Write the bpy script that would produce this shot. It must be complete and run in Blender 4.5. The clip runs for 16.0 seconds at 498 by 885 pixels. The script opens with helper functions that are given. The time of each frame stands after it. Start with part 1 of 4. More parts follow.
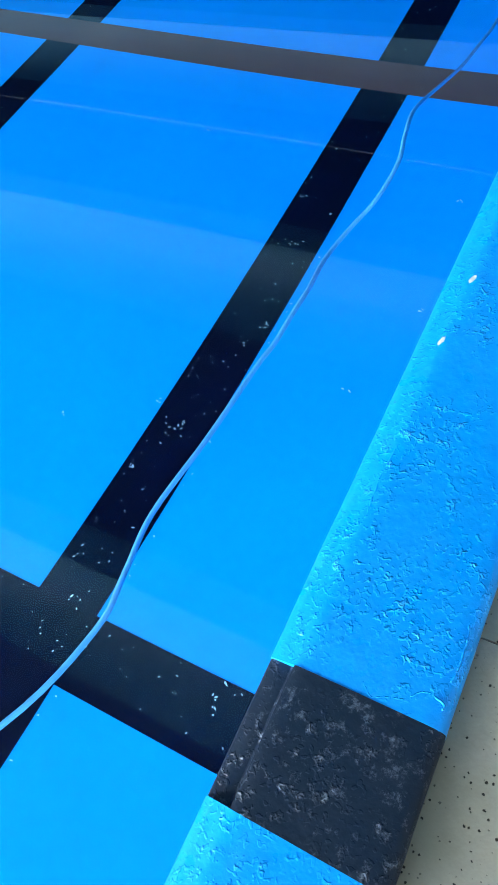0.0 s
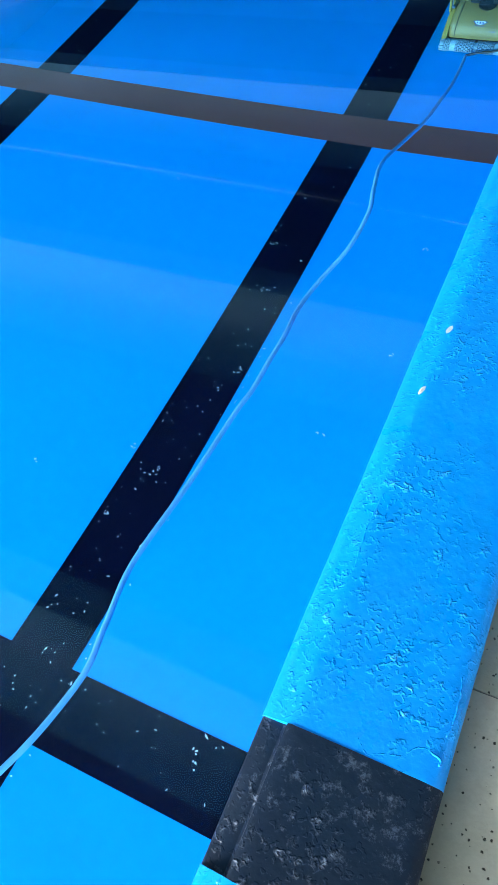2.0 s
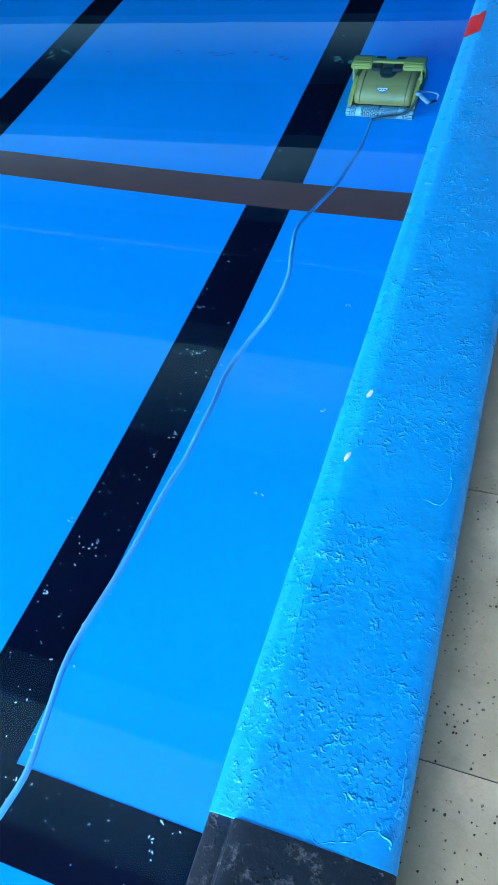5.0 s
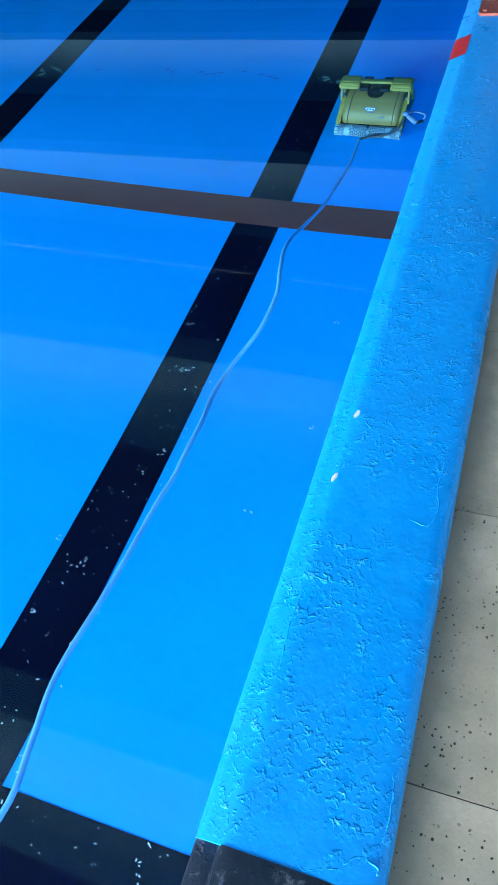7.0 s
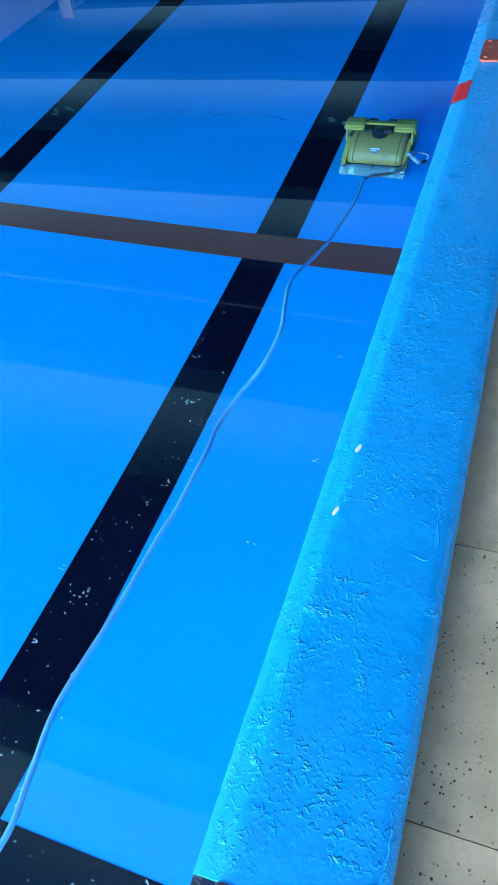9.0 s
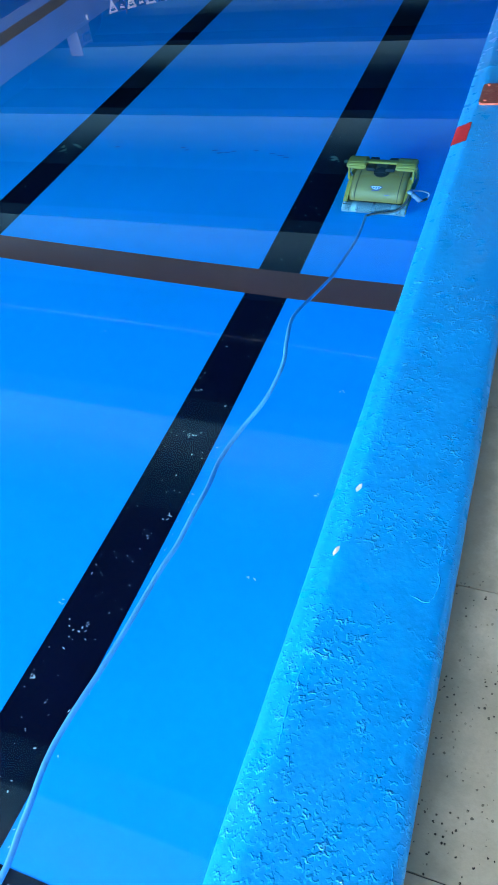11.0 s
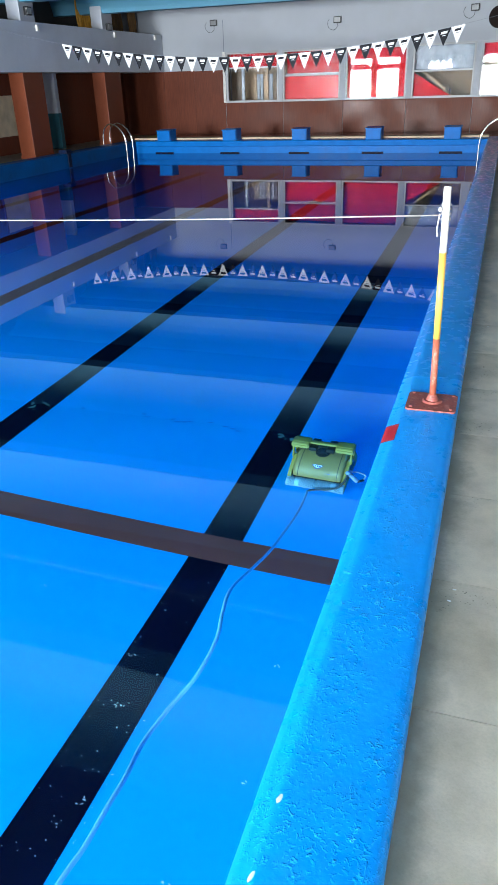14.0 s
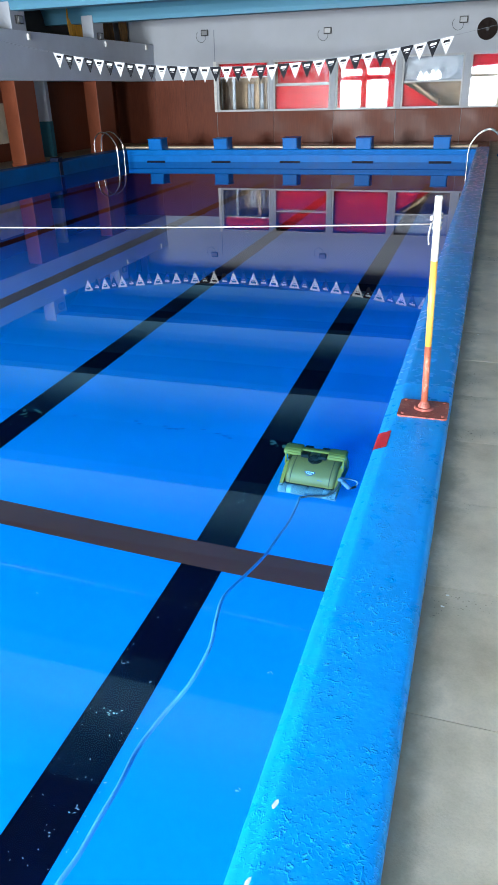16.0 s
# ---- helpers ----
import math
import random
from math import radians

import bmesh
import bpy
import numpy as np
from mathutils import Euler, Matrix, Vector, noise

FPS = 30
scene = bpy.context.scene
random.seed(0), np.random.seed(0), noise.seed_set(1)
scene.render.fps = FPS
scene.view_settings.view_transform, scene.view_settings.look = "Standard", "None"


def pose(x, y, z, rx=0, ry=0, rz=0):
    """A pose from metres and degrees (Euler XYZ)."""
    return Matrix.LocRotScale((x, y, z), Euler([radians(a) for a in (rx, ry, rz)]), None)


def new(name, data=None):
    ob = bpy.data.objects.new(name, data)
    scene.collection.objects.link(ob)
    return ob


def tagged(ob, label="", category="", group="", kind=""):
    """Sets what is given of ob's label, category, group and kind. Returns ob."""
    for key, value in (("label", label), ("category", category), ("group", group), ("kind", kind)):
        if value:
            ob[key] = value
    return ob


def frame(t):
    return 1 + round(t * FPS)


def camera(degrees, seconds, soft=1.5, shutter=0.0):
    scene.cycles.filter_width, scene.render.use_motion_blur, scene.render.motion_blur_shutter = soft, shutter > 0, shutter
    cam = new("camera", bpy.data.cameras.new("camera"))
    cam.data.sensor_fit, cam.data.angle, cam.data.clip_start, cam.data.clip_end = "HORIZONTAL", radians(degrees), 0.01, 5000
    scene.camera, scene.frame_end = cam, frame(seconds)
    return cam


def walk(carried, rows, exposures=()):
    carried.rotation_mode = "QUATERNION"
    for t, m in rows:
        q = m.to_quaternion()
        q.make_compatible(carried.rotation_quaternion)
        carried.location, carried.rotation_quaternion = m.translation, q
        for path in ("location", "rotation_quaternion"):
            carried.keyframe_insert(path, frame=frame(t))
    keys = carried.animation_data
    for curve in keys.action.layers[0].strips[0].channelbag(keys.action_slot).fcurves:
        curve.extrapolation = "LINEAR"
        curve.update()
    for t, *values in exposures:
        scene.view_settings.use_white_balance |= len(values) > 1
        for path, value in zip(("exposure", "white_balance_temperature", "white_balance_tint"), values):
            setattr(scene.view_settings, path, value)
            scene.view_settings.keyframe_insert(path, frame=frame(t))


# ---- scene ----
# ---------------- camera and walk ----------------
cam = camera(39.09, 16.0, soft=1.6)
ROWS = [
    (0.0, pose(0.292, -0.221, 1.240, 32.37, 11.09, 26.90)),
    (0.5, pose(0.258, -0.201, 1.252, 32.97, 10.95, 26.03)),
    (1.0, pose(0.248, -0.202, 1.253, 34.31, 10.42, 25.98)),
    (1.5, pose(0.238, -0.208, 1.259, 34.51, 9.42, 25.42)),
    (2.0, pose(0.243, -0.215, 1.261, 34.98, 9.00, 24.73)),
    (2.5, pose(0.251, -0.201, 1.265, 35.07, 8.57, 24.73)),
    (3.0, pose(0.260, -0.195, 1.270, 34.89, 7.88, 23.32)),
    (3.5, pose(0.273, -0.167, 1.271, 35.79, 8.51, 21.72)),
    (4.0, pose(0.269, -0.149, 1.277, 36.54, 8.64, 20.42)),
    (6.5, pose(0.264, -0.142, 1.305, 38.79, 6.92, 17.96)),
    (7.0, pose(0.269, -0.130, 1.305, 38.74, 7.40, 18.26)),
    (7.5, pose(0.288, -0.124, 1.317, 39.74, 7.60, 18.36)),
    (8.0, pose(0.289, -0.127, 1.324, 40.41, 7.89, 18.63)),
    (8.5, pose(0.281, -0.136, 1.326, 40.94, 7.48, 18.78)),
    (11.0, pose(0.281, -0.120, 1.346, 43.66, 7.23, 19.40)),
    (11.5, pose(0.308, -0.091, 1.400, 50.47, 6.29, 18.69)),
    (12.0, pose(0.317, -0.096, 1.465, 55.90, 4.23, 18.24)),
    (12.5, pose(0.314, -0.105, 1.497, 59.98, 2.25, 18.40)),
    (13.0, pose(0.320, -0.090, 1.511, 62.57, 1.59, 18.27)),
    (13.5, pose(0.329, -0.085, 1.516, 62.92, 1.55, 18.10)),
    (14.0, pose(0.325, -0.081, 1.508, 62.72, 1.74, 18.32)),
    (14.5, pose(0.316, -0.070, 1.506, 62.61, 1.72, 17.70)),
    (15.0, pose(0.319, -0.078, 1.510, 62.75, 1.79, 17.54)),
    (15.5, pose(0.316, -0.082, 1.508, 62.93, 1.61, 17.74)),
    (16.0, pose(0.317, -0.094, 1.509, 63.32, 1.42, 17.63)),
]
walk(cam, ROWS, exposures=[(0.0, -0.10), (8.7, -0.12), (11.0, -0.12), (12.0, 0.03), (13.0, 0.19), (16.0, 0.20)])

# ---------------- numbers of the place ----------------
WATER = -0.371          # water level; the curb's top is z = 0
DEPTH, SLOPE = 0.864, 0.086   # water depth at y = 0 and its growth per metre
X0, X1 = -10.30, -0.054  # pool side walls
Y0, Y1 = -4.2, 20.885    # pool end walls
CURB = 0.262             # width of the curb's top
DECK = -0.11
YW = 24.92               # far wall of the hall
YN = -7.5                # near wall of the hall
XL, XR = -12.6, 3.6      # side walls of the hall
CEIL, BEAM = 4.05, 3.35
BAY = 4.03


def bed(y):
    return WATER - DEPTH - SLOPE * y


# ---------------- world and light ----------------
world = bpy.data.worlds.new("sky")
scene.world = world
world.use_nodes = True
wn = world.node_tree.nodes
sky = wn.new("ShaderNodeTexSky")
sky.sky_type, sky.sun_disc = "NISHITA", False
sky.sun_elevation, sky.sun_rotation = radians(50), radians(200)
world.node_tree.links.new(sky.outputs[0], wn["Background"].inputs["Color"])
wn["Background"].inputs["Strength"].default_value = 0.12


def window_light(x, y, z, w, h, power, rx, rz):
    d = bpy.data.lights.new("window_light", "AREA")
    d.shape, d.size, d.size_y, d.energy = "RECTANGLE", w, h, power
    d.color = (0.90, 0.96, 1.0)
    ob = new("window_light", d)
    ob.matrix_basis = pose(x, y, z, rx, 0, rz)
    return ob


# glazed openings of the near wall: x from, x to, z from, z to
NEAR_OPENINGS = [(-10.9, -9.28, 0.0, 2.7), (-8.95, -7.3, 0.0, 2.75), (-5.4, -3.6, 1.8, 2.65), (-1.75, 0.3, 0.0, 2.7)]
for (a, b, c, d), watts in zip(NEAR_OPENINGS, (740, 740, 340, 450)):
    window_light((a + b) / 2, YN - 0.12, (c + d) / 2, b - a - 0.04, d - c - 0.04, watts * (b - a) * (d - c), 90, 0)

# ---------------- materials ----------------


def nodes(name):
    m = bpy.data.materials.new(name)
    m.use_nodes = True
    t = m.node_tree
    return m, t.nodes, t.links, t.nodes["Principled BSDF"]


def coords(n, l, scale=(1, 1, 1)):
    c = n.new("ShaderNodeTexCoord")
    i = n.new("ShaderNodeObjectInfo")
    add = n.new("ShaderNodeVectorMath")
    mul = n.new("ShaderNodeVectorMath")
    mul.operation = "MULTIPLY"
    mul.inputs[1].default_value = scale
    k = n.new("ShaderNodeMath")
    k.operation = "MULTIPLY"
    k.inputs[1].default_value = 37.0
    l.new(i.outputs["Random"], k.inputs[0])
    l.new(c.outputs["Object"], mul.inputs[0])
    l.new(mul.outputs[0], add.inputs[0])
    l.new(k.outputs[0], add.inputs[1])
    return add.outputs[0]


def tex(n, l, vec, scale, detail=4, rough=0.55):
    x = n.new("ShaderNodeTexNoise")
    x.inputs["Scale"].default_value, x.inputs["Detail"].default_value, x.inputs["Roughness"].default_value = scale, detail, rough
    l.new(vec, x.inputs["Vector"])
    return x.outputs["Fac"]


def ramp(n, l, fac, stops):
    r = n.new("ShaderNodeValToRGB")
    while len(r.color_ramp.elements) < len(stops):
        r.color_ramp.elements.new(0.5)
    for e, (p, c) in zip(r.color_ramp.elements, stops):
        e.position, e.color = p, (*c, 1) if len(c) == 3 else c
    l.new(fac, r.inputs[0])
    return r.outputs[0]


def mixed(n, l, fac, a, b, how="MIX"):
    x = n.new("ShaderNodeMix")
    x.data_type, x.blend_type = "RGBA", how
    for s, v in ((x.inputs[0], fac), (x.inputs[6], a), (x.inputs[7], b)):
        if hasattr(v, "is_linked"):
            l.new(v, s)
        elif isinstance(v, (int, float)):
            s.default_value = v
        else:
            s.default_value = (*v, 1)
    return x.outputs[2]


def bump(n, l, p, height, strength, distance, under=None):
    b = n.new("ShaderNodeBump")
    b.inputs["Strength"].default_value, b.inputs["Distance"].default_value = strength, distance
    l.new(height, b.inputs["Height"])
    if under:
        l.new(under, b.inputs["Normal"])
    l.new(b.outputs[0], p.inputs["Normal"])
    return b.outputs[0]


def surface(name, colour, rough=0.5, metal=0.0, spread=0.18, fine=60, coarse=3, relief=0.1, depth=0.002, stretch=(1, 1, 1), spec=0.5):
    """A plain painted, cast or moulded surface: two scales of tone, uneven gloss and a fine relief."""
    m, n, l, p = nodes(name)
    v = coords(n, l, stretch)
    a, b = tex(n, l, v, coarse), tex(n, l, v, fine, 3)
    dark = tuple(c * (1 - spread) for c in colour)
    light = tuple(min(1, c * (1 + spread)) for c in colour)
    c1 = ramp(n, l, a, [(0.3, dark), (0.7, light)])
    c2 = ramp(n, l, b, [(0.3, (1 - spread * 0.6,) * 3), (0.7, (1, 1, 1))])
    l.new(mixed(n, l, 1.0, c1, c2, "MULTIPLY"), p.inputs["Base Color"])
    l.new(ramp(n, l, a, [(0.3, (rough * 0.85,) * 3), (0.7, (min(1, rough * 1.15),) * 3)]), p.inputs["Roughness"])
    p.inputs["Metallic"].default_value = metal
    p.inputs["Specular IOR Level"].default_value = spec
    if relief:
        bump(n, l, p, b, relief, depth)
    return m


def thick_paint(name, colour, scuff_and_glint, amount, rough=0.3, spec=0.4, rubbed=0.0, rub_scale=17, relief=1.0):
    """Many coats of paint over rough concrete: soft waves, raised wrinkles, small pits, rubbed spots and highlights
    painted on the crests.
    """
    m, n, l, p = nodes(name)
    v = coords(n, l)
    big, mid, fine = tex(n, l, v, 2.3, 3), tex(n, l, v, 14, 4, 0.55), tex(n, l, v, 95, 2)
    base = ramp(n, l, big, [(0.3, tuple(c * 0.90 for c in colour)), (0.7, colour)])
    base = mixed(n, l, 0.35, base, ramp(n, l, mid, [(0.35, (0.82, 0.86, 0.92)), (0.6, (1, 1, 1))]), "MULTIPLY")
    rub = ramp(n, l, tex(n, l, v, rub_scale, 9, 0.8), [(0.54, (0, 0, 0)), (0.72, (rubbed,) * 3)])
    base = mixed(n, l, rub, base, scuff_and_glint)
    zone = ramp(n, l, tex(n, l, v, 6.0, 5, 0.65), [(0.44, (0.06, 0.06, 0.06)), (0.58, (1, 1, 1))])
    wrinkle = ramp(n, l, tex(n, l, v, 54, 2.0, 0.5), [(0.42, (0, 0, 0)), (0.50, (1, 1, 1)), (0.60, (0, 0, 0))])
    patch = ramp(n, l, tex(n, l, v, 38, 2, 0.55), [(0.53, (0, 0, 0)), (0.66, (1, 1, 1))])
    wrinkle = mixed(n, l, 1.0, mixed(n, l, 1.0, wrinkle, patch, "MULTIPLY"), zone, "MULTIPLY")
    small = ramp(n, l, tex(n, l, v, 90, 1, 0.5), [(0.58, (0, 0, 0)), (0.66, (1, 1, 1))])
    small = mixed(n, l, 1.0, small, zone, "MULTIPLY")
    # highlights painted as lighter colour along the wrinkle crests, with scuffs on black
    crest_glint = ramp(n, l, wrinkle, [(0.45, (0, 0, 0)), (0.85, (amount,) * 3)])
    l.new(mixed(n, l, crest_glint, base, scuff_and_glint), p.inputs["Base Color"])
    l.new(ramp(n, l, mid, [(0.3, (rough * 0.8,) * 3), (0.7, (rough * 1.3,) * 3)]), p.inputs["Roughness"])
    p.inputs["Specular IOR Level"].default_value = spec
    first = bump(n, l, p, mixed(n, l, 0.5, mid, tex(n, l, v, 30, 1)), 0.26 * relief, 0.007)
    second = bump(n, l, p, wrinkle, 0.58 * relief, 0.0038, first)
    third = bump(n, l, p, small, 0.28 * relief, 0.003, second)
    grain = mixed(n, l, 0.6, tex(n, l, v, 62, 3, 0.6), fine)
    bump(n, l, p, grain, 0.15 * relief, 0.004, third)
    return m


def peeling(name, coat, under, bare, rough=0.5):
    """Enamel that has flaked to an older pale coat and to rusty metal."""
    m, n, l, p = nodes(name)
    v = coords(n, l)
    a, b, c = tex(n, l, v, 34, 4, 0.6), tex(n, l, v, 60, 3, 0.6), tex(n, l, v, 9, 3)
    base = ramp(n, l, c, [(0.3, tuple(k * 0.8 for k in coat)), (0.7, coat)])
    base = mixed(n, l, ramp(n, l, a, [(0.55, (0, 0, 0)), (0.66, (0.75, 0.75, 0.75))]), base, under)
    flake = ramp(n, l, b, [(0.60, (0, 0, 0)), (0.66, (1, 1, 1))])
    l.new(mixed(n, l, flake, base, bare), p.inputs["Base Color"])
    p.inputs["Roughness"].default_value = rough
    p.inputs["Specular IOR Level"].default_value = 0.3
    first = bump(n, l, p, a, 0.5, 0.004)
    bump(n, l, p, flake, -0.5, 0.003, first)
    return m


def deck_concrete():
    m, n, l, p = nodes("worn_concrete")
    v = coords(n, l)
    big, mid, fine = tex(n, l, v, 1.7, 5, 0.6), tex(n, l, v, 9, 5), tex(n, l, v, 140, 3)
    base = ramp(n, l, big, [(0.3, (0.51, 0.425, 0.305)), (0.5, (0.71, 0.60, 0.45)), (0.72, (0.81, 0.70, 0.535))])
    base = mixed(n, l, 0.55, base, ramp(n, l, mid, [(0.3, (0.76, 0.75, 0.72)), (0.65, (1, 1, 1))]), "MULTIPLY")
    base = mixed(n, l, 0.3, base, ramp(n, l, fine, [(0.25, (0.72, 0.72, 0.72)), (0.6, (1, 1, 1))]), "MULTIPLY")
    where = n.new("ShaderNodeTexCoord")
    apart = n.new("ShaderNodeSeparateXYZ")
    l.new(where.outputs["Object"], apart.inputs[0])
    # blotchy darker band towards the low-x edge of each slab
    edge = n.new("ShaderNodeMath")
    edge.operation = "MULTIPLY_ADD"
    edge.inputs[1].default_value, edge.inputs[2].default_value = -4.2, 0.60
    l.new(apart.outputs["X"], edge.inputs[0])
    edge_tone = n.new("ShaderNodeMath")
    edge_tone.operation = "ADD"
    l.new(edge.outputs[0], edge_tone.inputs[0])
    l.new(tex(n, l, v, 5.5, 6, 0.68), edge_tone.inputs[1])
    base = mixed(n, l, ramp(n, l, edge_tone.outputs[0], [(0.66, (0, 0, 0)), (1.04, (0.55, 0.55, 0.55))]), base, (0.17, 0.16, 0.115))
    vor = n.new("ShaderNodeTexVoronoi")
    vor.inputs["Scale"].default_value = 92
    l.new(mixed(n, l, 0.006, v, fine), vor.inputs["Vector"])
    size = n.new("ShaderNodeMath")
    size.operation = "MULTIPLY_ADD"
    size.inputs[1].default_value = 0.55
    l.new(tex(n, l, v, 24, 2), size.inputs[0])
    l.new(vor.outputs["Distance"], size.inputs[2])
    spot = ramp(n, l, size.outputs[0], [(0.40, (0.07, 0.065, 0.055)), (0.50, (1, 1, 1))])
    keep = ramp(n, l, vor.outputs["Color"], [(0.54, (0, 0, 0)), (0.56, (1, 1, 1))])
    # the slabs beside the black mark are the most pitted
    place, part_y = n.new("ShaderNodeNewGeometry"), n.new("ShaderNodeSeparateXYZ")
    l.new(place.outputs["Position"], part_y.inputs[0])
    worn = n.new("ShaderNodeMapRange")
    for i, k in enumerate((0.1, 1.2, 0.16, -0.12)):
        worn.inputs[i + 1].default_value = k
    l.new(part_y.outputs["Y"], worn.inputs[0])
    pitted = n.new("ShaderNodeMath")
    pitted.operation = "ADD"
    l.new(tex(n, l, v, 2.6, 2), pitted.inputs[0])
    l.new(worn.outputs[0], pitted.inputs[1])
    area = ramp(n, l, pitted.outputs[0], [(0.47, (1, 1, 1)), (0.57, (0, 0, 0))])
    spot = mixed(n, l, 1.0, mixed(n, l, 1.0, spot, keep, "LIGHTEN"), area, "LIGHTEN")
    # the base also turns darker grey-green towards low y, besides the pits
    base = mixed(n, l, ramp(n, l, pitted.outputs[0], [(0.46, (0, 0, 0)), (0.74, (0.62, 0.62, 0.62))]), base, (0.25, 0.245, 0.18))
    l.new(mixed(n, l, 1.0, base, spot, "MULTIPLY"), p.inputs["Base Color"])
    l.new(ramp(n, l, mid, [(0.3, (0.5,) * 3), (0.7, (0.75,) * 3)]), p.inputs["Roughness"])
    p.inputs["Specular IOR Level"].default_value = 0.25
    one = bump(n, l, p, spot, 0.6, 0.003)
    bump(n, l, p, fine, 0.25, 0.002, one)
    return m


def water_material():
    m, n, l, p = nodes("pool_water")
    n.remove(p)
    deep = n.new("ShaderNodeBsdfRefraction")
    deep.inputs["IOR"].default_value, deep.inputs["Roughness"].default_value = 1.333, 0.0
    # absorption painted into the surface tint: darker along y as the bed falls
    where, apart = n.new("ShaderNodeTexCoord"), n.new("ShaderNodeSeparateXYZ")
    l.new(where.outputs["Object"], apart.inputs[0])
    depth = n.new("ShaderNodeMath")
    depth.operation = "MULTIPLY_ADD"
    depth.inputs[1].default_value, depth.inputs[2].default_value = SLOPE, DEPTH - 0.9
    l.new(apart.outputs["Y"], depth.inputs[0])
    far_dimming = n.new("ShaderNodeMath")      # extra painted darkening of the deep end, for slanted light and sight
    far_dimming.operation = "MULTIPLY_ADD"
    far_dimming.inputs[1].default_value, far_dimming.inputs[2].default_value = 1.5, 0.35
    way = n.new("ShaderNodeMath")
    way.operation = "MULTIPLY"
    l.new(depth.outputs[0], far_dimming.inputs[0])
    l.new(depth.outputs[0], way.inputs[0])
    l.new(far_dimming.outputs[0], way.inputs[1])
    tint = n.new("ShaderNodeCombineColor")
    for i, (first, per_metre) in enumerate(((0.55, 0.02), (0.88, 0.42), (1.0, 0.60))):
        fade, scaled = n.new("ShaderNodeMath"), n.new("ShaderNodeMath")
        fade.operation, scaled.operation = "POWER", "MULTIPLY"
        fade.inputs[0].default_value, scaled.inputs[1].default_value = per_metre, first
        l.new(way.outputs[0], fade.inputs[1])
        l.new(fade.outputs[0], scaled.inputs[0])
        l.new(scaled.outputs[0], tint.inputs[i])
    l.new(tint.outputs[0], deep.inputs["Color"])
    shine = n.new("ShaderNodeBsdfGlossy")
    shine.inputs["Roughness"].default_value = 0.0
    shine.inputs["Color"].default_value = (1, 1, 1, 1)
    fres = n.new("ShaderNodeFresnel")
    fres.inputs["IOR"].default_value = 1.333
    both = n.new("ShaderNodeMixShader")
    v = coords(n, l)
    b = n.new("ShaderNodeBump")
    b.inputs["Strength"].default_value, b.inputs["Distance"].default_value = 0.25, 0.0012
    l.new(tex(n, l, v, 1.6, 1), b.inputs["Height"])
    for s in (deep, shine, fres):
        l.new(b.outputs[0], s.inputs["Normal"])
    l.new(fres.outputs[0], both.inputs[0])
    l.new(deep.outputs[0], both.inputs[1])
    l.new(shine.outputs[0], both.inputs[2])
    l.new(both.outputs[0], n["Material Output"].inputs["Surface"])
    return m


def glass_material():
    m, n, l, p = nodes("window_glass")
    p.inputs["Base Color"].default_value = (0.95, 0.97, 0.97, 1)
    p.inputs["Transmission Weight"].default_value, p.inputs["Roughness"].default_value, p.inputs["IOR"].default_value = 1.0, 0.0, 1.5
    return m


def wood_material(name, dark, light, rough=0.35):
    m, n, l, p = nodes(name)
    v = coords(n, l, (14, 14, 0.8))
    w = coords(n, l)
    grain, cloud = tex(n, l, v, 3.2, 6, 0.65), tex(n, l, w, 1.1, 4)
    c = ramp(n, l, grain, [(0.3, dark), (0.7, light)])
    c = mixed(n, l, 0.5, c, ramp(n, l, cloud, [(0.35, (0.6, 0.58, 0.58)), (0.7, (1, 1, 1))]), "MULTIPLY")
    l.new(c, p.inputs["Base Color"])
    p.inputs["Specular IOR Level"].default_value = 0.25
    l.new(ramp(n, l, cloud, [(0.3, (rough * 0.8,) * 3), (0.7, (rough * 1.4,) * 3)]), p.inputs["Roughness"])
    bump(n, l, p, grain, 0.08, 0.002)
    return m


BLUE = (0.0, 0.365, 0.88)
m_floor = surface("blue_pool_paint", BLUE, 0.5, spread=0.07, fine=25, coarse=0.6, relief=0.05, spec=0.05)
m_curb = thick_paint("thick_blue_paint", (0.0, 0.335, 0.90), (0.08, 0.58, 1.0), 0.5, spec=0.28, rubbed=0.10)
m_curb_far = thick_paint("smooth_blue_paint", (0.0, 0.30, 0.84), (0.08, 0.58, 1.0), 0.2, rough=0.24, spec=0.5, rubbed=0.06, relief=0.04)
m_black_curb = thick_paint("thick_black_paint", (0.009, 0.018, 0.034), (0.17, 0.21, 0.26), 0.8, 0.42, 0.16, 0.75, 38)
m_black = surface("black_pool_paint", (0.002, 0.0035, 0.013), 0.5, spread=0.25, fine=40, coarse=1.5, relief=0.05, spec=0.03)
m_brown = surface("brown_painted_channel", (0.24, 0.066, 0.052), 0.6, spread=0.14, fine=30, coarse=2, relief=0.05, spec=0.05)
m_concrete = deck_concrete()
m_joint = surface("grimy_joint", (0.16, 0.15, 0.13), 0.8, spread=0.3)
m_water = water_material()
m_glass = glass_material()
m_wood = wood_material("brown_wood_panel", (0.125, 0.029, 0.013), (0.19, 0.046, 0.019), 0.42)
m_pillar = surface("brown_painted_pillar", (0.17, 0.041, 0.016), 0.5, spec=0.25, spread=0.14, fine=30, coarse=1.5)
m_grey = surface("pale_grey_wall_paint", (0.44, 0.47, 0.515), 0.6, spread=0.07, fine=45, coarse=0.7)
m_parapet = surface("blue_grey_wall_paint", (0.60, 0.65, 0.73), 0.6, spread=0.09, fine=45, coarse=0.9)
# dimness of the bays put into a near-black navy, so the water mirrors dark
m_ceiling = surface("dimmed_navy_ceiling_boards", (0.03, 0.048, 0.11), 0.8, spread=0.1, fine=45, coarse=0.6)
